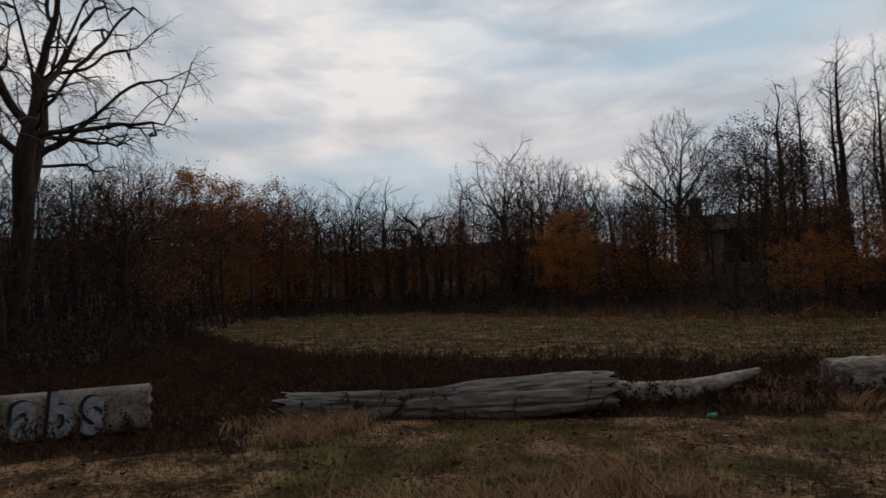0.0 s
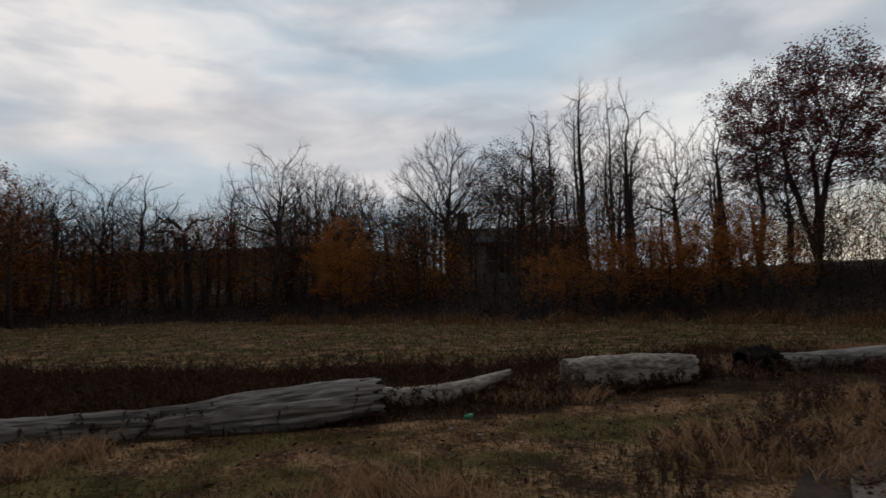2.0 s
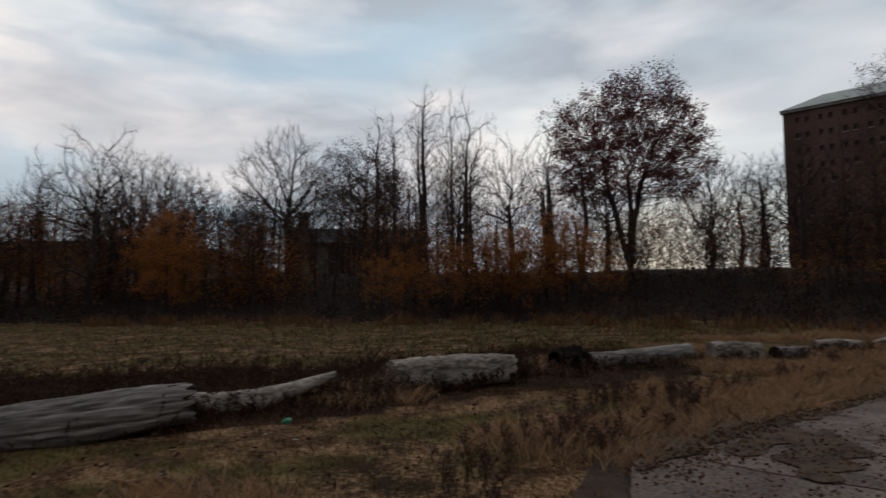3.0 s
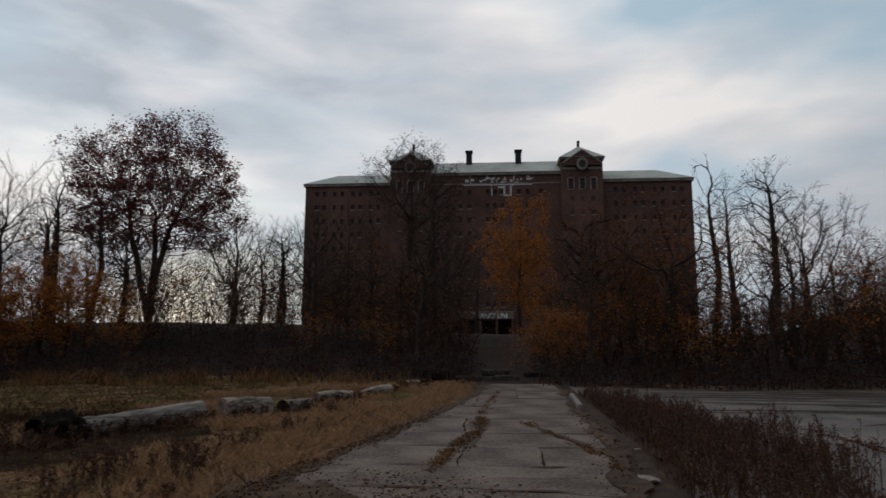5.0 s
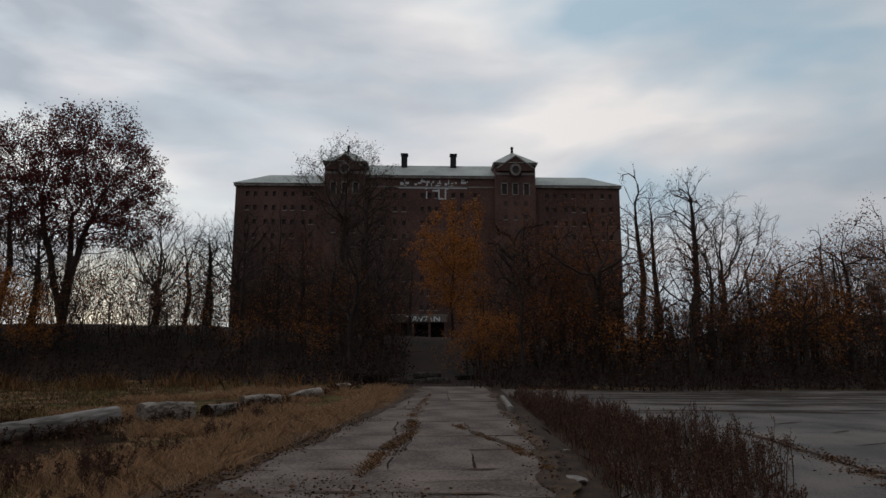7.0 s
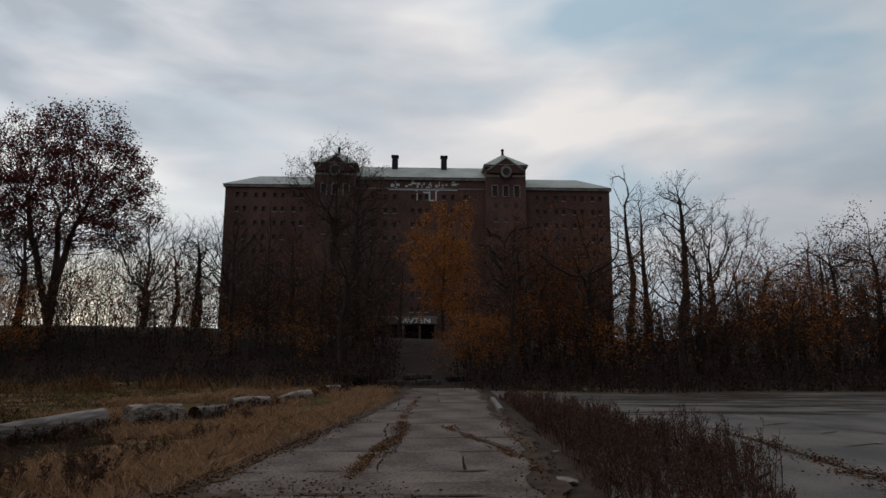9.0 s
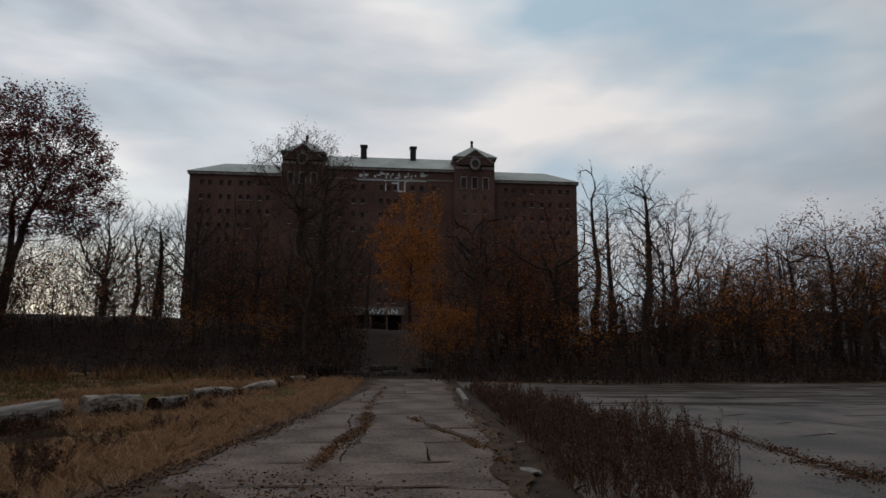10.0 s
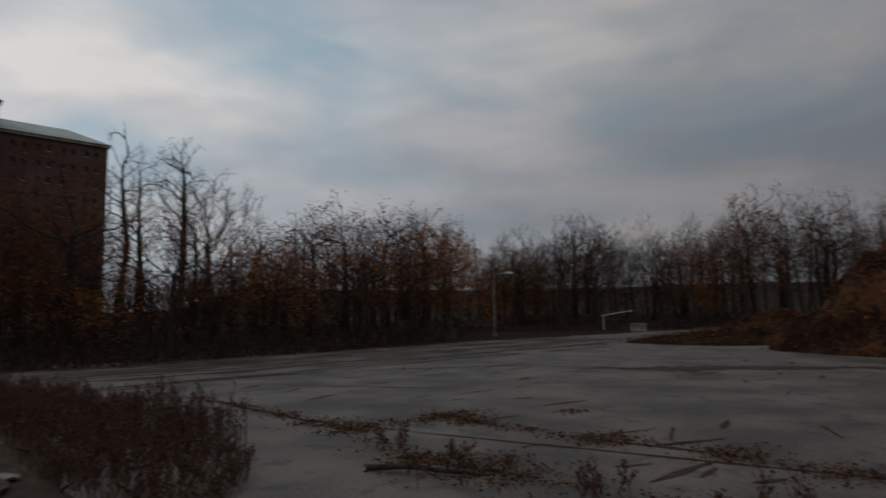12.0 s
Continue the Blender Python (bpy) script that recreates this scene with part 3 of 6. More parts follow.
    for x, y, z, w, h in sets:
        key = (w, h)
        if key not in lit:
            lit[key] = window_meshes(w, h, 0)
        pane, fr, sill = lit[key]
        if x == -1.56:
            # shallow windows set on the shaft
            win = part("window", lit.setdefault((w, h, "flat"), box_mesh("window", -0.02, 0.05, -w / 2, w / 2, -h / 2, h / 2, PANE)), site, m=pose(x, y, z))
            if rng.random() < 0.4:
                part("window_sill", sill, win)
            continue
        win = part("window", fr, site, m=pose(x, y, z))
        part("pane", pane, win)
        if rng.random() < 0.45:
            part("window_sill", sill, win)
    # stone bands
    for z in (36.4,):
        part("band", box_mesh("band", 0.28, 0.41, -16.1, 15.5, z + 3.9, z + 4.2, STONE), site)
    # entrance canopy, and a black panel as the shade inside its opening
    can = part("entrance_canopy", box_mesh("entrance_canopy", -5, 0.3, -4.4, 11.6, 7.2, 8.75, CONCRETE, 0.06), site, "low concrete entrance canopy")
    part("canopy_edge", box_mesh("canopy_edge", -5.1, -4.9, -4.6, 11.8, 8.75, 8.95, STONE), can)
    for y in (-4.0, -0.4, 3.4, 7.3, 11.1):
        part("canopy_post", box_mesh("canopy_post", -4.7, -4.2, y - 0.25, y + 0.25, 2.6, 7.2, BRICK, 0.03), site)
    part("doorway_shade", box_mesh("doorway_shade", 0.2, 0.34, -4, 11.2, 2.6, 7.1, CHAR_AND_SHADE), site, "black panel for the shade in the open entrance")
    # spray paint high on the wall and on the canopy
    rng = random.Random(8)
    bm = bmesh.new()
    for i in range(40):
        y = rng.uniform(-9.6, 7.6)
        z = rng.choice((40.4, 41.2, 41.9)) + rng.uniform(-0.35, 0.35)
        w, h = rng.uniform(0.25, 1.3), rng.uniform(0.15, 0.7)
        if rng.random() < 0.4:
            w, h = h * 0.5, w * 0.9
        box(bm, 0.33 + 0.001 * i, 0.395, y - w / 2, y + w / 2, z - h / 2, z + h / 2)
    for a, b, c, d in ((-4.3, -3.9, 37.6, 39.9), (-2.7, -2.3, 37.6, 39.9), (-4.3, -2.3, 37.3, 37.7), (-2.3, -0.9, 39.3, 39.7), (0.4, 0.65, 37.5, 39.4), (-9.4, 7.4, 40.05, 40.3)):
        box(bm, 0.32, 0.396, a, b, c, d)
    part("graffiti", from_bm("graffiti", bm, PAINT), site, "ragged white graffiti across the top floor")
    strokes = [((5.0, 8.45), (3.7, 8.45)), ((4.35, 8.45), (4.35, 7.35)), ((3.5, 7.35), (2.95, 8.5)), ((2.95, 8.5), (2.4, 7.35)), ((3.2, 7.8), (2.65, 7.8)), ((2.2, 8.5), (1.65, 7.35)), ((1.65, 7.35), (1.1, 8.5)),
               ((0.9, 8.45), (0.0, 8.45)), ((0.0, 8.45), (0.7, 7.4)), ((-0.6, 8.5), (-0.9, 7.35)), ((-1.5, 7.35), (-1.5, 8.5)), ((-1.5, 8.5), (-2.7, 7.4)), ((-2.7, 7.4), (-2.7, 8.5))]
    lot = [(np.array([(-5.03, a, b), (-5.03, (a + c) / 2, (b + d) / 2), (-5.03, c, d)]), np.array([0.17, 0.2, 0.17])) for (a, b), (c, d) in strokes]
    v, q = tubes(lot, lambda r: 5)
    part("graffiti", mesh("graffiti", v, q, PAINT), site, "thick white spray-painted strokes on the canopy")
    return site


make_hospital()


def make_house():
    """The brick house behind the trees."""
    m = pose(41.7, 59.0, 2.1, 0, 0, -38)
    ob = thing("brick_house", "low dark brick house with a long roof, half hidden by trees", "house", m)
    L, W, H = 7.4, 4.5, 4.9
    bm = bmesh.new()
    box(bm, -L, L, -W, W, -1.2, H)
    part("wall", from_bm("wall", bm, BRICK), ob)
    v = [(-L - 0.4, -W - 0.5, H), (L + 0.4, -W - 0.5, H), (L + 0.4, W + 0.5, H), (-L - 0.4, W + 0.5, H), (-L - 0.4, 0, H + 2.0), (L + 0.4, 0, H + 2.0)]
    part("roof", mesh("roof", v, [(0, 1, 5, 4), (2, 3, 4, 5), (3, 0, 4), (1, 2, 5), (0, 3, 2, 1)], FLUE), ob, "dark shingle roof")
    ch = part("chimney", box_mesh("chimney", -7.0, -5.8, -0.8, 0.8, H + 0.4, H + 3.6, STONE, 0.04), ob, "pale chimney")
    part("chimney_cap", box_mesh("chimney_cap", -7.15, -5.65, -1, 1, H + 3.6, H + 3.8, CONCRETE), ch)
    bm = bmesh.new()
    box(bm, -6.4, -3.4, -W - 0.06, -W - 0.004, -0.4, H - 0.4)
    part("pale_panel", from_bm("pale_panel", bm, STONE), ob, "pale stone wall panel")
    for x in (-2.5, 0.5, 3.5, 6.5):
        for z in (1.0, 3.6):
            win = part("window", box_mesh("window", x - 0.5, x + 0.5, -W - 0.05, -W - 0.004, z - 0.7, z + 0.7, PANE), ob)
            part("window_sill", box_mesh("window_sill", x - 0.6, x + 0.6, -W - 0.14, -W - 0.004, z - 0.82, z - 0.704, STONE), win)


make_house()


# ---- trees ----
def unit(v):
    return v / (math.sqrt(float(v @ v)) + 1e-9)


def grow(paths, tips, rng, p, d, length, r, level, P):
    n = P["segs"][level]
    pts, rad, dirs = [p], [r], [d]
    for i in range(n):
        d = unit(d + rng.normal(0, P["wander"][level], 3) + np.array([0, 0, P["up"][level]]))
        p = p + d * length / n
        pts.append(p)
        rad.append(max(P["thin"], r * (1 - (i + 1) / n * P["taper"][level])))
        dirs.append(d)
    paths.append((np.array(pts), np.array(rad)))
    if level >= len(P["kids"]):
        tips.extend(pts[1:])
        return
    k = P["kids"][level]
    lo = P["low"][level]
    spin = rng.uniform(0, 6.28)
    for j in range(k):
        f = lo + (1 - lo) * (j + rng.uniform(0.2, 0.9)) / k
        i = min(n - 1, int(f * n))
        u = f * n - i
        q = pts[i] * (1 - u) + pts[i + 1] * u
        dd = dirs[i + 1]
        spin += 2.4 + rng.normal(0, 0.3)
        side = unit(np.cross(dd, np.array([math.cos(spin), math.sin(spin), 0.3])))
        ang = radians(P["angle"][level] * rng.uniform(0.7, 1.25))
        nd = unit(dd * math.cos(ang) + side * math.sin(ang))
        cl = length * P["ratio"][level] * (1 - P["shrink"][level] * (f - lo)) * rng.uniform(0.75, 1.2)
        cr = max(P["thin"], (rad[i] * (1 - u) + rad[i + 1] * u) * P["slim"][level])
        grow(paths, tips, rng, q, nd, cl, cr, level + 1, P)


PLAIN = dict(segs=(4, 3, 2, 1), wander=(0.05, 0.12, 0.16, 0.2), up=(0.05, 0.035, 0.03, 0.02), taper=(0.5, 0.78, 0.7, 0.6), kids=(8, 5, 4), low=(0.08, 0.15, 0.2),
             angle=(50, 45, 40), ratio=(0.9, 0.45, 0.5), shrink=(0.35, 0.45, 0.4), slim=(0.64, 0.62, 0.58), thin=0.014)

TEMPLATES = {}


def tree_template(key, seed, H, r, P, leaves=0, size=0.2, mat=None, stems=1, lean=0.0, spread=0.35, low_leaf=0.0):
    rng = np.random.default_rng(seed)
    paths, tips = [], []
    for s in range(stems):
        a = rng.uniform(0, 6.28) if stems > 1 else 0
        d = unit(np.array([lean + (0.28 * math.cos(a + s * 2.1) if stems > 1 else 0), (0.28 * math.sin(a + s * 2.1) if stems > 1 else 0), 1.0]))
        grow(paths, tips, rng, np.array([0.1 * s, 0.07 * s, -0.4]), d, H * rng.uniform(0.82, 0.95) if stems > 1 else H * 0.9, r * (0.75 if stems > 1 else 1), 0, P)
    v, q = tubes([p for p in paths if p[1][0] > 0.05], lambda r: 8 if r > 0.12 else 5)
    trunk = mesh("trunk", v, q, BARK, True)
    v, q = tubes([p for p in paths if p[1][0] <= 0.05], lambda r: 3)
    twigs = mesh("twigs", v, q, TWIG)
    foliage = None
    if leaves:
        t = np.array(tips)
        t = t[t[:, 2] > low_leaf * H]
        pts = t[rng.integers(0, len(t), leaves)] + rng.normal(0, spread, (leaves, 3))
        v, f = blades(pts, size, rng)
        foliage = mesh("foliage", v, f, mat)
    top = max(p[0][:, 2].max() for p in paths)
    TEMPLATES[key] = (trunk, twigs, foliage, top)


def plant(key, x, y, H, turn, label, wide=1.0, category="tree", name="tree", group="", sink=0.0):
    trunk, twigs, foliage, top = TEMPLATES[key]
    s = H / top
    ob = thing(name, label, category, pose(x, y, height(x, y) - sink, 0, 0, turn) @ Matrix.Diagonal((s * wide, s * wide, s, 1)), group)
    part("trunk", trunk, ob)
    tagged(part("crown", twigs, ob), kind="stuff")
    if foliage:
        tagged(part("foliage", foliage, ob), kind="stuff")
    return ob


def crown_tree(key, seed, H, r, wide, base, lead, n, leaves=0, size=0.2, mat=None, stems=1, twiglets=2, spread=0.25, lobes=0.2, low_leaf=0.0, upright=0.5, fan=0.0, hang=0.0, lean=0.0, ivy=0, grain=26, splay=0.3, gaps=-0.34):
    """Limbs grow step by step towards free points of a lobed rounded crown and fork where the points part."""
    rng = np.random.default_rng(seed)
    D = H / grain
    half, goals = (H - base) / 2, []
    while len(goals) < n:
        u = rng.normal(size=3)
        u /= np.linalg.norm(u)
        lobe = 1 + lobes * 2 * noise.noise(Vector(u * 1.7) + Vector((seed, 0, 0)))
        p = u * rng.uniform(0, 1) ** 0.42 * lobe * np.array([wide, wide, half])
        p[:2] *= 1 + fan * p[2] / half
        p = p + np.array([lean * (p[2] + half), 0, base + half])
        if p[2] > 0.5:
            goals.append(p)
    goals = np.array(goals)
    pos, parent, way, kids = [np.array([0, 0, -0.4])], [-1], [np.array([0, 0, 1.0])], [0]

    def add(k, d, length):
        pos.append(pos[k] + d * length)
        parent.append(k)
        way.append(d)
        kids.append(0)
        kids[k] += 1
        return len(pos) - 1

    for j in range(stems):
        a = 2.1 * j + rng.uniform(0, 1)
        end = np.array([math.cos(a) * wide * splay * (stems > 1) + lean * H * 0.5, math.sin(a) * wide * splay * (stems > 1), H * lead * rng.uniform(0.9, 1.05)])
        k, d = 0, unit(end * np.array([0.5, 0.5, 1]))
        while pos[k][2] < end[2]:
            d = unit(0.75 * d + 0.25 * unit(end - pos[k] + (0, 0, 0.5)) + rng.normal(0, 0.05, 3))
            k = add(k, d, D)
    free = np.array([p[2] > base * 0.75 or p[2] > 0.8 * H * lead for p in pos])
    gap = np.linalg.norm(goals[:, None] - np.array(pos)[None], axis=2) + 99 * ~free[None]
    near, dist = gap.argmin(1), gap.min(1)
    alive = np.ones(len(goals), bool)
    heart = np.array([0, 0, base * 0.8])
    for it in range(60):
        use = np.flatnonzero(alive & (dist < (0.45 if it < 25 else 2.0) * max(wide, half)))
        if not len(use):
            break
        A, N = np.array(pos), near[use]
        pull = np.zeros((len(A), 3))
        v = goals[use] - A[N]
        np.add.at(pull, N, v / (np.linalg.norm(v, axis=1, keepdims=True) + 1e-9))
        fresh = []
        for k in np.unique(N):
            if kids[k] >= 3:
                alive[use[N == k]] = False
                continue
            d = unit(unit(pull[k]) + 0.3 * way[k] + 0.4 * unit(A[k] - heart) + rng.normal(0, 0.14, 3) + np.array([0, 0, 0.14 * upright]))
            fresh.append(add(k, d, D * rng.uniform(0.85, 1.1)))
        if fresh:
            B = np.array([pos[k] for k in fresh])
            g = np.linalg.norm(goals[:, None] - B[None], axis=2)
            b = g.argmin(1)
            better = g[np.arange(len(goals)), b] < dist
            near = np.where(better, np.array(fresh)[b], near)
            dist = np.minimum(dist, g.min(1))
        alive &= dist > 1.3 * D
    m = len(pos)
    load = np.zeros(m)
    heir = [-1] * m
    for k in range(m - 1, 0, -1):
        load[k] = max(load[k], 1)
        load[parent[k]] += load[k]
        if heir[parent[k]] < 0 or load[k] > load[heir[parent[k]]]:
            heir[parent[k]] = k
    fall = min(0.57, max(0.5, math.log(0.012 / r) / math.log(1 / load[0])))
    rad = np.maximum(0.014, r * (load / load[0]) ** fall)
    limbs, fine = [], []
    for k in range(1, m):
        if heir[parent[k]] == k and parent[k] != 0:
            continue
        chain = [parent[k], k]
        while heir[chain[-1]] >= 0:
            chain.append(heir[chain[-1]])
        rr = rad[chain]
        rr[0] = min(rr[0], rr[1] * 1.2)
        (limbs if rr[1] > 0.035 else fine).append((np.array([pos[i] for i in chain]), rr))
    v, q = tubes(limbs, lambda r: 8 if r > 0.14 else 4)
    trunk = mesh("trunk", v, q, BARK, True)
    P, Q = [], []
    for k in range(m):
        if rad[k] > max(0.045, 1.4 * rad.min()) or pos[k][2] < base * 0.6:
            continue
        for j in range(twiglets if kids[k] == 0 else (twiglets + 1) // 2):
            d = unit(way[k] + 0.3 * unit(pos[k] - heart) + rng.normal(0, 0.5, 3) + np.array([0, 0, 0.2 - 2.2 * hang]))
            L = rng.uniform(0.5, 1.1) * H / 13 * (1 + hang)
            P.append(pos[k])
            Q.append(pos[k] + d * L)
            for u in (0.35, 0.65):
                P.append(pos[k] + d * L * u)
                Q.append(P[-1] + unit(d + rng.normal(0, 0.42, 3) - np.array([0, 0, hang])) * L * 0.55)
    P, Q = np.array(P), np.array(Q)
    side = np.cross(Q - P, rng.normal(size=P.shape))
    side *= 0.011 / (np.linalg.norm(side, axis=1, keepdims=True) + 1e-9)
    third = np.cross(side, Q - P)
    third *= 0.014 / (np.linalg.norm(third, axis=1, keepdims=True) + 1e-9)
    tv = np.stack([P - side, P + side, P + third, Q], 1).reshape(-1, 3)
    v, q = tubes(fine, lambda r: 3) if fine else (np.zeros((0, 3)), np.zeros((0, 4), int))
    i = len(v) + np.arange(len(P)) * 4
    spikes = np.concatenate([np.stack([i, i + 1, i + 3], 1), np.stack([i + 1, i + 2, i + 3], 1)])
    twigs = mesh("twigs", np.concatenate([v, tv]), q.tolist() + spikes.tolist(), TWIG)
    foliage = None
    if leaves:
        t = np.concatenate([Q, (P + Q) / 2])
        t = t[t[:, 2] > low_leaf * H]
        clump = np.array([noise.noise(Vector(p * (3.6 / wide)) + Vector((3, 0, seed))) for p in t])
        t = t[clump > gaps]
        pts = t[rng.integers(0, len(t), leaves)] + rng.normal(0, spread, (leaves, 3))
        if ivy:
            stem = np.array([p for k, p in enumerate(pos) if rad[k] > 0.3 * r and p[2] < 0.62 * H])
            pts = np.concatenate([pts, stem[rng.integers(0, len(stem), ivy)] + rng.normal(0, 0.3, (ivy, 3))])
        v, f = blades(pts, size, rng)
        foliage = mesh("foliage", v, f, mat)
    TEMPLATES[key] = (trunk, twigs, foliage, max(p[2] for p in pos) + 0.4 * H / 15)


crown_tree("broad", 1, 15, 0.5, 6.4, 3.4, 0.42, 1300, twiglets=3, grain=30)
crown_tree("broad2", 2, 14, 0.42, 5.0, 3.0, 0.5, 800, twiglets=3, grain=26, lobes=0.3)
crown_tree("tall", 3, 19, 0.36, 2.4, 5.0, 0.92, 460, twiglets=3, upright=2.6, grain=30)
crown_tree("tall2", 4, 18, 0.34, 2.8, 4.6, 0.7, 420, twiglets=3, upright=2.6, lobes=0.35, stems=2, grain=28, splay=0.25)
crown_tree("fan", 5, 13, 0.36, 4.4, 1.8, 0.3, 620, twiglets=3, upright=1.8, fan=0.3, grain=28)
crown_tree("plain", 6, 12, 0.28, 3.6, 2.2, 0.5, 300, upright=1.2, grain=20)
crown_tree("plain2", 7, 12, 0.26, 3.0, 2.4, 0.65, 270, lobes=0.3, upright=1.6, grain=20)
crown_tree("plain3", 17, 12, 0.26, 3.5, 2.2, 0.55, 240, 2600, 0.13, RUST, grain=18)
crown_tree("plain4", 18, 12, 0.26, 3.5, 2.0, 0.55, 240, 2600, 0.12, BROWN, grain=18, upright=1.2)
crown_tree("slim", 8, 15, 0.26, 2.3, 3.4, 0.85, 260, upright=2.2, grain=22)
crown_tree("gnarled", 9, 8, 0.34, 2.6, 3.0, 0.6, 110, lobes=0.7, grain=18, lean=0.08)
crown_tree("weeping", 10, 14, 0.6, 5.6, 3.4, 0.5, 560, 900, 0.10, BROWN, stems=3, spread=0.12, lobes=0.35, hang=0.32, grain=28, twiglets=4, splay=0.45)
crown_tree("oak", 21, 19, 0.5, 7.2, 4.6, 0.5, 1200, 46000, 0.20, MAROON, stems=3, spread=0.26, lobes=0.14, low_leaf=0.38, upright=1.5, grain=32, gaps=-0.26)
crown_tree("brown_oak", 22, 15, 0.46, 6.0, 3.2, 0.5, 620, 11000, 0.19, BROWN, spread=0.3, low_leaf=0.28, lobes=0.25)
crown_tree("maple", 23, 11, 0.18, 3.8, 1.4, 0.7, 320, 15000, 0.17, ORANGE, spread=0.22, twiglets=1, upright=1.2, lobes=0.32)
crown_tree("maple2", 24, 8, 0.14, 3.0, 0.8, 0.6, 170, 4000, 0.15, ORANGE, spread=0.22, twiglets=1, upright=1.2, lobes=0.35, grain=20)
crown_tree("rust", 25, 11, 0.2, 3.4, 1.6, 0.65, 220, 2700, 0.15, RUST, spread=0.26, twiglets=2, upright=1.2, grain=20)
tree_template("sapling", 26, 5, 0.07, PLAIN, 900, 0.15, ORANGE, spread=0.25)
tree_template("sapling2", 27, 5, 0.07, PLAIN, 800, 0.15, RUST, spread=0.28)
crown_tree("ivied", 28, 15, 0.34, 2.6, 5.0, 0.92, 300, 500, 0.17, IVY, spread=0.25, low_leaf=0.3, ivy=1800, upright=2.0, twiglets=3)
crown_tree("sparse", 29, 18, 0.34, 5.2, 9.5, 0.62, 900, 2600, 0.16, BROWN, spread=0.2, twiglets=4, upright=1.6, ivy=2600)

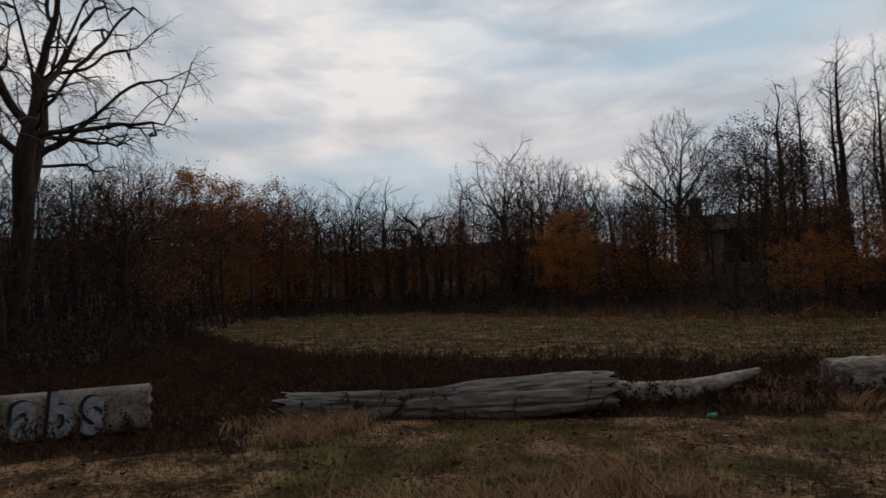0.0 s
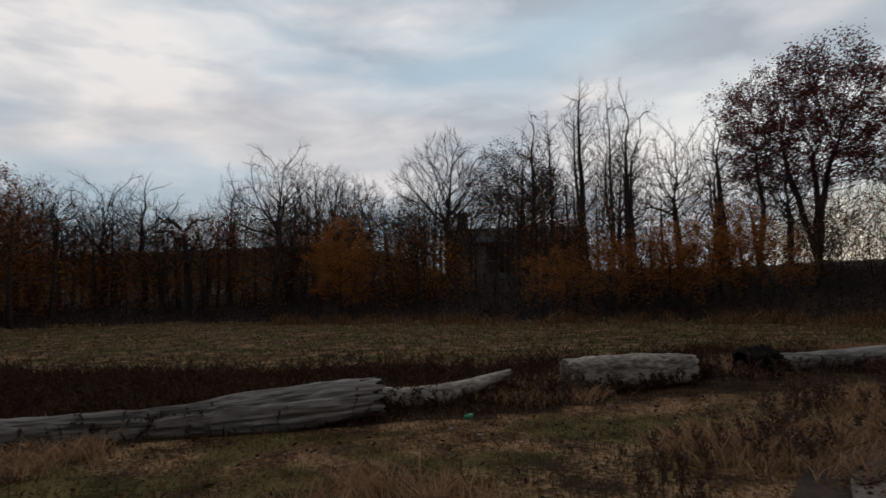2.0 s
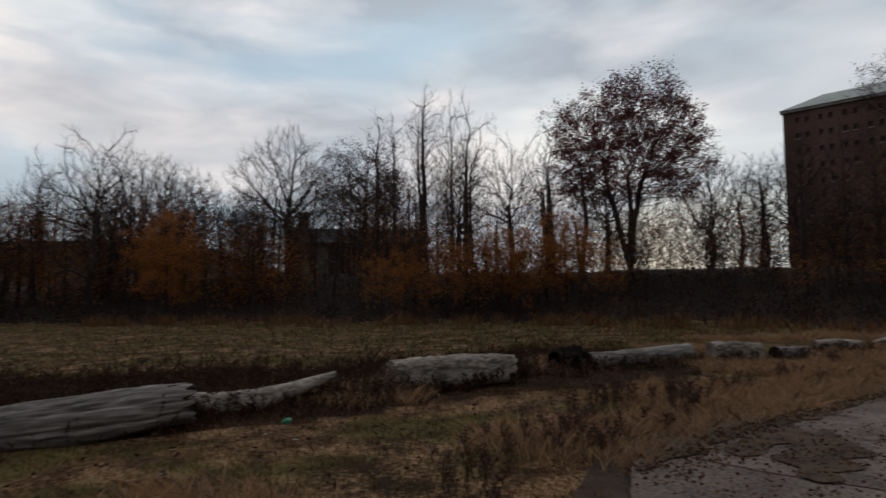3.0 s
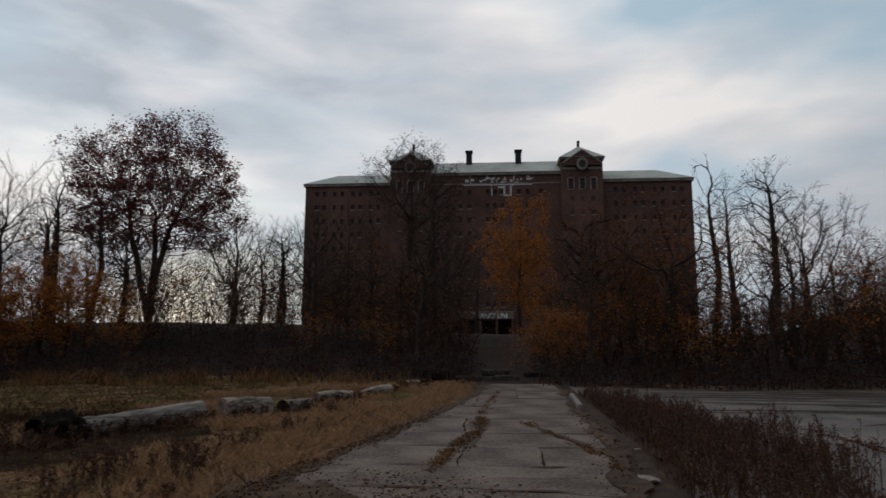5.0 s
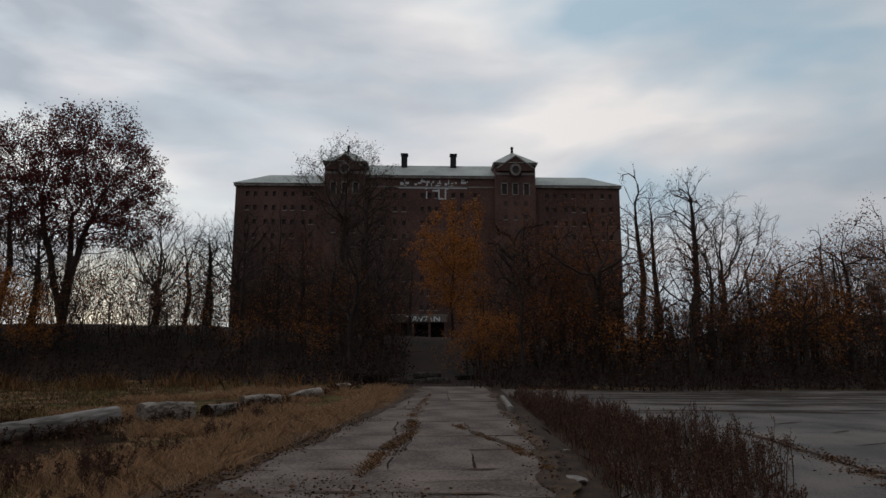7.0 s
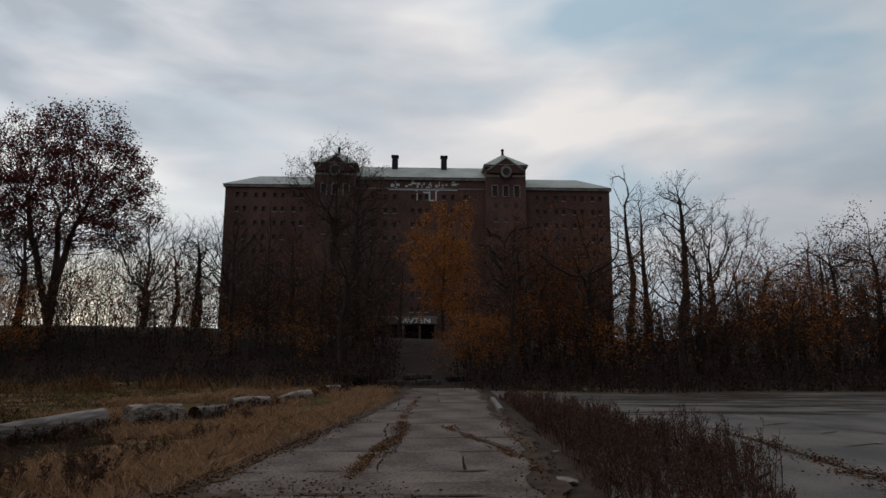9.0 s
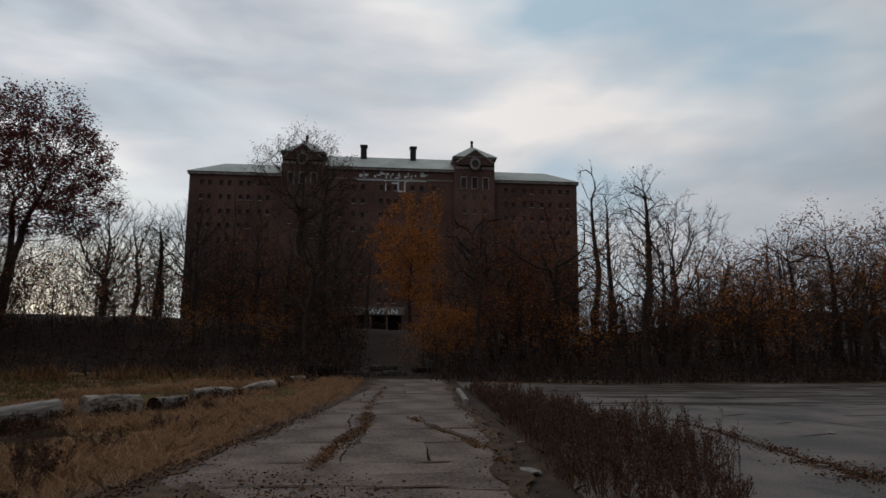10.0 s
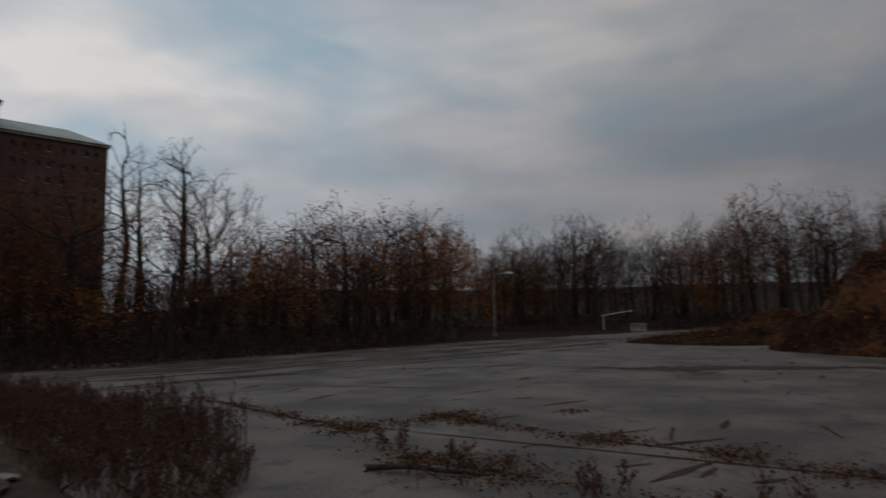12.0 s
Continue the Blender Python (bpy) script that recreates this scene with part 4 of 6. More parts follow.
BARE = "bare dark deciduous tree with fine grey twigs"
HEROES = [
    ("weeping", -13.4, 22.2, 14.5, 40, "bare drooping tree with several dark stems", 0.85),
    ("maple", -12.4, 53.5, 10.6, 0, "full orange maple at the edge of the wood", 1.25),
    ("maple", -9.4, 54.5, 10.2, 80, "full orange maple at the edge of the wood", 1.2),
    ("maple", -13.9, 50.5, 10.4, 30, "full orange maple at the edge of the wood", 1.05),
    ("brown_oak", -16.6, 36.5, 7.6, 130, "dark shrubby tree with withered leaves", 0.9),
    ("brown_oak", -13.4, 33.5, 6.0, 30, "dark shrubby tree with withered leaves", 0.8),
    ("rust", -6.6, 55.5, 9.8, 30, "tree with rust-brown autumn leaves", 1.3),
    ("plain2", 27.5, 42.5, 7.5, 30, BARE, 1.1),
    ("plain", 30.0, 40.0, 8.0, 130, BARE, 1.1),
    ("broad2", -1.0, 58.5, 10.8, 20, BARE, 1.0),
    ("broad", -5.5, 60, 10.6, 60, BARE, 1.0),
    ("gnarled", 4.2, 49.5, 7.6, 130, "dead gnarled tree with a crooked dark trunk", 0.9),
    ("broad2", 13.0, 56.5, 13.0, 0, BARE, 0.85),
    ("tall2", 9.6, 58.5, 11.6, 70, BARE, 1.0),
    ("broad", 18.6, 57, 11.6, 10, BARE, 0.8),
    ("fan", 16.0, 55, 11.5, 50, BARE, 0.9),
    ("fan", 21.5, 57.5, 10.5, 120, BARE, 0.8),
    ("broad", 27.6, 51.0, 14.2, 140, "spreading bare tree with a round crown", 0.95),
    ("brown_oak", 34.2, 48.4, 13.8, 0, "round tree with withered dark brown leaves", 0.95),
    ("slim", 38.0, 51, 17.6, 0, BARE, 0.8),
    ("tall", 35.2, 40.7, 17.4, 0, "tall slender bare tree at the wood edge", 0.8),
    ("tall2", 37.0, 39.3, 16.6, 100, "tall slender bare tree at the wood edge", 0.7),
    ("tall2", 38.0, 37.8, 16.6, 30, "tall slender bare tree at the wood edge", 0.85),
    ("broad2", 41.6, 36.4, 13.0, 0, BARE, 0.7),
    ("slim", 42.4, 32.6, 12.5, 0, BARE, 1.0),
    ("slim", 43.5, 30.2, 12.0, 90, BARE, 1.0),
    ("oak", 45.1, 26.5, 15.9, 0, "large oak holding dark maroon leaves", 1.08),
    ("fan", 49.5, 21.6, 10.8, 40, "bare tree with a dark clump of ivy", 0.95),
    ("ivied", 52.0, 18.6, 9.0, 0, "ivy-covered tree at the wood edge", 1.1),
    ("tall", 36.2, 42.6, 16.2, 300, "tall slender bare tree at the wood edge", 0.6),
    ("tall2", 39.2, 40.0, 15.0, 220, "tall slender bare tree at the wood edge", 0.7),
    ("brown_oak", 37.2, 50.5, 12.0, 90, "round tree with withered dark brown leaves", 0.9),
    ("broad2", 31.0, 52.5, 9.5, 90, BARE, 0.9),
    ("tall", 33.4, 43.2, 14.5, 200, "tall slender bare tree at the wood edge", 0.7),
    ("broad2", 40.2, 41.5, 12.0, 70, BARE, 0.7),
    ("tall2", 43.0, 33.5, 12.8, 140, BARE, 0.9),
    ("broad2", 46.5, 29.5, 11.0, 250, BARE, 0.8),
    ("broad", 49.0, 15.0, 9.6, 30, BARE, 0.9),
    ("tall", 46.0, -17.5, 13.0, 160, "thin pale bare tree at the wood edge", 0.9),
    ("broad2", 46.0, -13.0, 9.0, 160, BARE, 0.8),
    ("tall2", 50.0, 12.0, 11.0, 60, BARE, 0.9),
    ("tall2", 45.5, 9.0, 10.0, 10, BARE, 0.9),
    ("broad", 52.0, 4.0, 11.0, 100, BARE, 0.8),
    ("plain", 66, 25.5, 11.5, 0, BARE, 1.0),
    ("plain2", 60, 21.0, 10.6, 50, BARE, 1.0),
    ("sparse", 57.2, 7.7, 19.3, 0, "tall bare tree with a few withered leaves", 0.85),
    ("maple", 39.7, -1.9, 9.6, 0, "slender orange maple at the wood edge", 0.8),
    ("maple2", 37.4, 4.6, 4.0, 0, "small orange maple at the wood edge", 0.9),
    ("gnarled", 42.0, -6.4, 8.8, 10, "dead forked tree with broken limbs", 0.8),
    ("slim", 44.2, -9.4, 8.6, 10, BARE, 0.9),
    ("slim", 47.0, -16.6, 14.6, 0, "thin pale bare tree at the wood edge", 1.0),
    ("ivied", 43.9, -19.6, 13.9, 0, "bare tree with ivy up its trunk", 0.85),
    ("fan", 44.8, -22.4, 12.0, 200, "fan-shaped bare tree at the wood edge", 1.0),
    ("plain", 45, -17.5, 9.0, 10, BARE, 0.9),
    ("maple2", 46.0, -25.2, 4.6, 0, "small orange maple at the wood edge", 0.8),
    ("slim", 48.6, -32.2, 9.8, 0, BARE, 0.8),
    ("broad2", 42.8, -40.2, 11.0, 0, BARE, 1.0),
    ("broad", 43.2, -72.5, 13.0, 0, BARE, 1.0),
    ("maple2", 25.2, -66, 4.6, 0, "small orange maple at the wood edge", 0.9),
]
# autumn trees at the edge, by bearing and distance from the clearing's middle
for key, deg, r, H in (("plain", 13.2, 37, 5.6), ("plain3", 11, 38, 6.4), ("plain2", 8.6, 36, 6.8), ("plain3", 7.2, 37, 5.0), ("ivied", 5.4, 40, 10.5), ("sapling", 9.6, 36, 3.4), ("sapling", 15.5, 36, 3.2), ("sapling", -3.4, 31, 3.0), ("maple2", -4.4, 30.5, 3.4), ("maple2", -6.4, 31, 3.2), ("rust", -9.4, 33, 4.4), ("plain3", -13.4, 33, 4.6), ("plain3", -8.5, 36, 8.2), ("plain3", -10.6, 35, 6.6), ("rust", -12.6, 37, 6.6), ("plain3", -14.9, 36, 6.8), ("plain3", -16.8, 35, 5.8), ("plain", -11.6, 38, 8.0),
                         ("rust", -26.6, 40, 6.0), ("rust", -29, 42, 7.6), ("maple2", -31, 38, 5.0), ("rust", -33.2, 43, 8.4), ("rust", -36, 45, 9.0), ("maple2", -38, 44, 6.0), ("rust", -40, 48, 9.5), ("rust", -43, 50, 9.2), ("maple", -45, 52, 8.5), ("maple2", 51.5, 36, 4.0), ("maple2", 48.6, 37, 3.6), ("maple2", 45.5, 36, 4.4), ("maple2", 42.8, 38, 4.8), ("maple", 40, 37, 5.0), ("maple2", 37.4, 36, 4.6), ("maple", 35, 38, 5.6), ("maple2", 32, 37, 3.8), ("sapling", 47, 42, 4.0)):
    hx, hy = spot(deg, r)
    HEROES.append((key, hx, hy, H, (deg * 37) % 360, "half-bare brown tree at the wood edge" if key in ("plain", "plain2", "plain3", "ivied") else "rust-brown autumn tree at the wood edge" if key == "rust" else "small orange autumn tree at the wood edge", 1.0))
for key, x, y, H, turn, label, wide in HEROES:
    plant(key, x, y, H, turn, label, wide, group="trees around the clearing")

# the wood behind: crown line by bearing
LINE = [(-180, 12), (-100, 14), (-86, 16), (-76, 15.5), (-68, 14), (-62, 13), (-54, 11.5), (-48, 10.5), (-44, 9.6), (-36, 8.8), (-30, 7.2), (-24, 5.5), (-16, 4.6), (0, 4.5), (16, 5), (20, 6.5), (27, 6), (40, 8), (55, 8), (68, 9.4), (76, 10.8), (90, 11.8), (96, 11.6), (101, 10), (106, 9), (112, 7.5), (130, 7), (180, 10)]


def fill_wood():
    rng = random.Random(42)
    a = -178.0
    while a < 180:
        e = along(EDGE, a)
        inside = -100 < a < 125
        for ring in range(2 if inside else 1):
            r = e + (4, 8)[ring] + rng.uniform(-2.5, 2.5)
            b = a + rng.uniform(-1.5, 1.5)
            if -8 < b < 6.5 and r < 60:
                continue
            x, y = spot(b, r)
            if x > 140 or math.hypot(x - 41.2, y - 58.6) < 11 or abs(x - 33) + abs(y + 42) < 9:
                continue
            H = along(LINE, b) * rng.uniform(0.72, 1.05) * r / (e + 14)
            pool = ["plain", "plain2", "plain", "slim", "plain4", "rust", "plain3"] if b > 9 or b < -24 and b > -30 else ["plain", "plain2", "slim", "slim", "plain3"] if b > -24 else ["plain2", "rust", "plain4", "plain3", "plain", "plain4", "plain4"]
            if 60 < b < 95 and ring == 0:
                pool = ["plain", "plain2", "maple", "slim", "rust", "plain3"]
            if 12 < b < 58:
                pool = ["slim", "plain", "slim"]
                H = rng.uniform(5, 8.5)
                if ring == 0 or rng.random() < 0.5:
                    continue
            if 9 > b > -24:
                H = rng.uniform(4.5, 8.5)
            key = rng.choice(pool)
            text = {"plain4": "tree with withered dark brown leaves", "plain3": "half-bare tree with some rusty leaves", "rust": "tree with rust-brown autumn leaves", "maple": "orange maple among bare trees"}.get(key, BARE)
            plant(key, x, y, H, rng.uniform(0, 360), text, rng.uniform(0.8, 1.15), group="trees of the wood")
        a += (6.2 if inside else 10) * 46 / (e + 10)


fill_wood()


def fill_understory():
    rng = random.Random(77)
    for lo, hi, count, keys, tall in ((96, 106, 4, ("sapling", "sapling"), 5.5), (62, 95, 8, ("sapling", "sapling2", "sapling"), 5.5), (38, 52, 8, ("sapling", "sapling", "sapling2"), 4.6), (10, 37, 11, ("sapling2", "sapling2", "sapling"), 3.6),
                                (-24, 9, 13, ("sapling2", "sapling", "sapling2"), 3.6), (-66, -26, 8, ("sapling2", "sapling2", "sapling"), 5.0)):
        for i in range(count):
            a = lo + (hi - lo) * (i + rng.random()) / count
            r = along(EDGE, a) + rng.uniform(4, 13)
            if -4.5 < a < 2.2:
                continue
            x, y = spot(a, r)
            key = rng.choice(keys)
            plant(key, x, y, tall * rng.uniform(0.6, 1.1), rng.uniform(0, 360), "orange-leaved sapling in the undergrowth" if key == "sapling" else "rust-leaved sapling in the undergrowth", rng.uniform(0.9, 1.4), "sapling", "sapling", "saplings of the wood's edge")


fill_understory()


def land(pts):
    return np.array([(x, y, height(x, y)) for x, y in pts])


def make_undergrowth():
    """Dark brush along the wood's edge: bent stems with withered leaves."""
    rng = np.random.default_rng(9)
    roots, tall = [], []
    for i in range(5200):
        a = rng.uniform(-105, 128)
        e = along(EDGE, a)
        d = rng.uniform(0, 1) ** 1.3 * 15
        if -3.6 < a < 2.0:
            continue
        roots.append(spot(a, e + d + rng.normal(0, 0.4)))
        tall.append((0.6 + 0.16 * d) * rng.uniform(0.6, 1.4))
    base = land(roots)
    tall = np.array(tall)
    lean = rng.normal(0, 0.28, (len(base), 2))
    lot = []
    for p, t, l in zip(base, tall, lean):
        q = np.array([l[0] * t, l[1] * t, t])
        lot.append((np.array([p, p + q * 0.5 + (l[0] * 0.1, 0, 0.05), p + q]), np.array([0.028, 0.02, 0.012])))
    v, q = tubes(lot, lambda r: 3)
    single("undergrowth_stems", mesh("undergrowth_stems", v, q, BARK), "tangle of dark bare brush stems", "brush", kind="stuff")
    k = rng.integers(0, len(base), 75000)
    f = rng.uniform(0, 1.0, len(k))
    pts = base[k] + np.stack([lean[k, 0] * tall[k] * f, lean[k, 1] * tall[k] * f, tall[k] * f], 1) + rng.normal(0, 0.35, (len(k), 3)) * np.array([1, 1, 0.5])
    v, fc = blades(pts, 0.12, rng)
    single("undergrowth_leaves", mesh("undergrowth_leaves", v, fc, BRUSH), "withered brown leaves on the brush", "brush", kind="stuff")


make_undergrowth()


def make_deep_wood():
    """Tangle of fine twigs, and autumn leaves among them, crown by crown behind the first trees."""
    rng = np.random.default_rng(61)
    base, tip, orange, rust, stems = [], [], [], [], []
    a = -112.0
    while a < 128:
        e = along(EDGE, a)
        open_side = 11 < a < 59
        front = -25 < a <= 11
        for ring in range(3):
            b = a + rng.uniform(-1.2, 1.2)
            r = e + (8, 14, 21)[ring] + rng.uniform(-2, 2)
            if -4.5 < b < 2.6 and r < 75 or -53 < b < -46.5 and r < 63 or (open_side and ring == 2 and rng.random() < 0.5):
                continue
            x, y = spot(b, r)
            g = height(x, y)
            top = along(LINE, b) * rng.uniform(0.7, 1.0) * (0.74 + 0.13 * ring)
            if open_side:
                top = rng.uniform(5.0, 9.5) if b > 34 else rng.uniform(2.5, 7.0)
            if front:
                top = rng.uniform(2.8, 6.2) if b > -14 else rng.uniform(2.0, 4.0)
            n = 900 if b > 59 else 560 if open_side else 480 if b > -26 else 680 if b > -46 else 1000
            w = rng.uniform(1.6, 2.8)
            u = rng.normal(size=(n, 3))
            u /= np.linalg.norm(u, axis=1, keepdims=True)
            f = rng.uniform(0.15, 1, n) ** 0.6
            mid = np.array([x, y, g + top * 0.55])
            p = mid + u * f[:, None] * np.array([w, w, top * 0.48])
            out = u * np.array([0.6, 0.6, 0.35]) + np.array([0, 0, 0.6]) + rng.normal(0, 0.35, (n, 3))
            out /= np.linalg.norm(out, axis=1, keepdims=True)
            for _ in range(1 if not open_side or b > 34 else 0):
                foot = np.array([x + rng.normal(0, 1.4), y + rng.normal(0, 1.4), g - 0.2])
                sway = rng.normal(0, 0.05, 2) * top
                stems.append((np.array([foot, foot + (sway[0] * 0.5, sway[1] * 0.4, top * 0.45), foot + (sway[0], sway[1], top * rng.uniform(0.7, 0.95))]), np.array([0.15, 0.11, 0.03])))
            base.append(p)
            tip.append(p + out * rng.uniform(0.4, 1.1, n)[:, None])
            mood = noise.noise(Vector((b * 0.09, ring * 0.7, 2.0)))
            k = int(n * max(0, (1.3 if b > 58 else 0.05 if open_side else 0.45) + 1.6 * mood)) if not front else int(n * max(0, 0.9 * mood + 0.2))
            if k and b < 100:
                q = p[rng.integers(0, n, k)] - np.array([0, 0, top * (0.24 if b > 58 else 0.12)]) + rng.normal(0, 0.3, (k, 3))
                (orange if (b > 30 and mood > -0.25 or mood > 0.15) else rust).append(q)
        a += 2.3 * 46 / (e + 10)
    P, Q = np.concatenate(base), np.concatenate(tip)
    n = len(P)
    side = np.cross(Q - P, rng.normal(size=(n, 3)))
    side *= (rng.uniform(0.009, 0.016, n) / (np.linalg.norm(side, axis=1) + 1e-9))[:, None]
    third = np.cross(side, Q - P)
    third *= 0.015 / (np.linalg.norm(third, axis=1, keepdims=True) + 1e-9)
    v = np.stack([P - side, P + side, P + third, Q], 1).reshape(-1, 3)
    i = np.arange(n) * 4
    f = np.concatenate([np.stack([i, i + 1, i + 3], 1), np.stack([i + 1, i + 2, i + 3], 1)])
    single("wood_twigs", mesh("wood_twigs", v, f, TWIG), "dense tangle of fine bare twigs in the wood", "woods", kind="stuff")
    v, q = tubes(stems, lambda r: 4)
    single("wood_stems", mesh("wood_stems", v, q, BARK), "dark bare trunks deep in the wood", "woods", kind="stuff")
    for name, lot, mat, text in (("orange_leaves", orange, ORANGE, "orange autumn leaves among the bare twigs"), ("rust_leaves", rust, RUST, "rust-brown autumn leaves among the bare twigs")):
        v, f = blades(np.concatenate(lot), 0.15, rng)
        single(name, mesh(name, v, f, mat), text, "woods", kind="stuff")


make_deep_wood()


# ---- logs and blocks along the verge ----
def log_body(points, radii, rng, grooves=7, depth=0.10, sides=84, rings=70, flat=0.0, lumps=0.06, jagged=0.07):
    """A weathered trunk along a line, with splits that run with the grain."""
    P, R = np.array(points, float), np.array(radii, float)
    s = np.linspace(0, 1, rings)
    k = np.linspace(0, 1, len(P))
    C = np.stack([np.interp(s, k, P[:, i]) for i in range(3)], 1)
    for _ in range(6):
        C[1:-1] = (C[:-2] + C[2:] + 2 * C[1:-1]) / 4
    rad = np.interp(s, k, R)
    T = np.gradient(C, axis=0)
    T /= np.linalg.norm(T, axis=1, keepdims=True)
    U = np.cross(T, (0, 0, 1.0))
    U /= np.linalg.norm(U, axis=1, keepdims=True)
    V = np.cross(U, T)
    g = [(rng.uniform(0, 6.28), rng.uniform(-1.2, 1.2), rng.uniform(0.0, 0.6), rng.uniform(0.3, 0.9), rng.uniform(0.5, 1)) for _ in range(grooves)]
    verts, faces = [], []
    for i in range(rings):
        for j in range(sides):
            a = 2 * math.pi * j / sides
            f = 1 + lumps * noise.noise(Vector((s[i] * 5, math.cos(a) * 1.2, math.sin(a) * 1.2 + rings))) + 0.5 * lumps * noise.noise(Vector((s[i] * 16, math.cos(a) * 4, math.sin(a) * 4)))
            for a0, twist, s0, ln, dp in g:
                if s0 < s[i] < s0 + ln:
                    da = (a - a0 - twist * 0.4 * s[i] + 0.12 * math.sin(9 * s[i] + a0) + math.pi) % (2 * math.pi) - math.pi
                    f -= depth * dp * math.exp(-(da / 0.045) ** 2) * min(1, 6 * (s[i] - s0), 6 * (s0 + ln - s[i]))
            jag = 0.0
            if i in (0, rings - 1):
                jag = jagged * noise.noise(Vector((3 * math.cos(a), 3 * math.sin(a), i)))
            c, sn = math.cos(a), math.sin(a)
            if flat:
                m = (abs(c) ** (2 + flat * 4) + abs(sn) ** (2 + flat * 4)) ** (-1 / (2 + flat * 4))
                c, sn = c * m, sn * m
            verts.append(C[i] + rad[i] * f * (c * U[i] + sn * V[i]) + T[i] * jag)
    for i in range(rings - 1):
        for j in range(sides):
            q = (j + 1) % sides
            faces.append((i * sides + j, i * sides + q, (i + 1) * sides + q, (i + 1) * sides + j))
    ends = []
    for i, sg in ((0, 0.03), (rings - 1, -0.03)):
        rim = [verts[i * sides + j] for j in range(sides)]
        mid = C[i] + T[i] * sg * 1.5
        ev = [Vector(v) for v in rim] + [Vector(C[i] * 0.55 + np.array(v) * 0.45 + T[i] * sg) for v in rim] + [Vector(mid)]
        ef = []
        for j in range(sides):
            q = (j + 1) % sides
            ef.append((j, q, sides + q, sides + j))
            ef.append((sides + j, sides + q, 2 * sides))
        ends.append((ev, ef))
    return verts, faces, ends


def make_log(name, label, points, radii, material, end_material, seed, category="log", group="logs along the verge", **kw):
    rng = random.Random(seed)
    mid = np.mean(np.array(points), axis=0)
    d = np.array(points[-1]) - np.array(points[0])
    m = pose(mid[0], mid[1], 0, 0, 0, math.degrees(math.atan2(d[1], d[0])))
    inv = m.inverted()
    local = [tuple(inv @ Vector(p)) for p in points]
    v, f, ends = log_body(local, radii, rng, **kw)
    ob = thing(name, label, category, m, group)
    part("trunk", mesh("trunk", v, f, material, True), ob)
    for ev, ef in ends:
        part("end_face", mesh("end_face", ev, ef, end_material, True), ob)
    return ob


log = make_log("fallen_log", "long bleached grey fallen tree trunk with deep splits", [(-3.9, 8.75, 0.15), (-3.0, 8.65, 0.12), (-2.2, 8.55, 0.09), (-1.2, 8.3, 0.16), (-0.2, 8.05, 0.22), (0.55, 7.9, 0.28)], [0.215, 0.22, 0.235, 0.28, 0.31, 0.27], WOOD, ENDGRAIN, 4, grooves=7, depth=0.26, lumps=0.16, jagged=0.3)
make_log("broken_limb", "bleached broken limb with a raised tip", [(0.65, 8.4, 0.2), (1.2, 8.3, 0.13), (1.8, 8.25, 0.12), (2.4, 8.15, 0.24), (3.0, 8.0, 0.40)], [0.15, 0.17, 0.165, 0.12, 0.06], PALE, ENDGRAIN, 6, grooves=8, depth=0.3, sides=48, rings=44)
rng = np.random.default_rng(8)
for i in range(11):
    a, r0 = rng.uniform(0, 6.28), rng.uniform(0.08, 0.25)
    p = np.array([2.15 + rng.uniform(-0.05, 0.08), r0 * math.cos(a), 0.28 + r0 * math.sin(a)])
    ln = rng.uniform(0.1, 0.34)
    e = p + np.array([ln, rng.normal(0, 0.03), rng.normal(0, 0.03)])
    v, q = tubes([(np.array([p - (0.1, 0, 0), (p + e) / 2, e]), np.array([0.045, 0.03, 0.004]))], lambda r: 5)
    part("splinter", mesh("splinter", v, q.tolist(), ENDGRAIN), log)
make_log("pale_log", "thick pale cut log with an uneven hollowed underside", [(4.25, 8.15, 0.27), (4.8, 7.95, 0.24), (5.6, 7.6, 0.26), (6.45, 7.3, 0.24)], [0.23, 0.29, 0.29, 0.26], PALE, PALE, 9, grooves=6, flat=0.35, lumps=0.13)
make_log("charred_log", "grey log with a rotted black hollow end", [(8.1, 7.25, 0.22), (9.0, 6.95, 0.2), (10.0, 6.75, 0.2), (11.65, 6.25, 0.24)], [0.19, 0.17, 0.18, 0.19], PALEWOOD, CHAR_AND_SHADE, 12, grooves=5, depth=0.16, sides=60, lumps=0.1)
v, f, e = log_body([(-0.35, 0, 0.20), (0, 0, 0.22), (0.4, 0, 0.2), (0.75, 0.02, 0.1)], [0.22, 0.275, 0.26, 0.12], random.Random(3), grooves=9, lumps=0.6, sides=32, rings=30, depth=0.4)
part("rotted_end", mesh("rotted_end", v, f, CHAR_AND_SHADE, True), [o for o in bpy.data.objects if o.name == "charred_log"][0], "rotted black hollow end", m=pose(-1.55, -0.02, 0.0))
make_log("pale_log", "short pale cut log lying in dry grass", [(11.85, 5.8, 0.25), (12.25, 5.45, 0.24), (12.75, 5.05, 0.23)], [0.21, 0.23, 0.2], PALE, PALE, 15, flat=0.25, sides=28, rings=36, lumps=0.12)
make_log("hollow_log", "short log showing a round dark end", [(13.3, 4.9, 0.15), (13.9, 4.78, 0.14), (14.6, 4.6, 0.13)], [0.16, 0.14, 0.12], PALEWOOD, CHAR_AND_SHADE, 16, sides=28, rings=30)
make_log("pale_log", "short pale cut log lying in dry grass", [(15.75, 4.75, 0.16), (16.2, 4.4, 0.17), (16.8, 4.0, 0.15)], [0.15, 0.17, 0.14], PALE, PALE, 18, flat=0.25, sides=24, rings=30, lumps=0.12)
make_log("pale_log", "pale stump-like log lying in dry grass", [(18.1, 4.0, 0.1), (18.8, 3.7, 0.16), (19.6, 3.3, 0.17)], [0.08, 0.13, 0.15], PALE, PALE, 19, sides=24, rings=30, lumps=0.2)
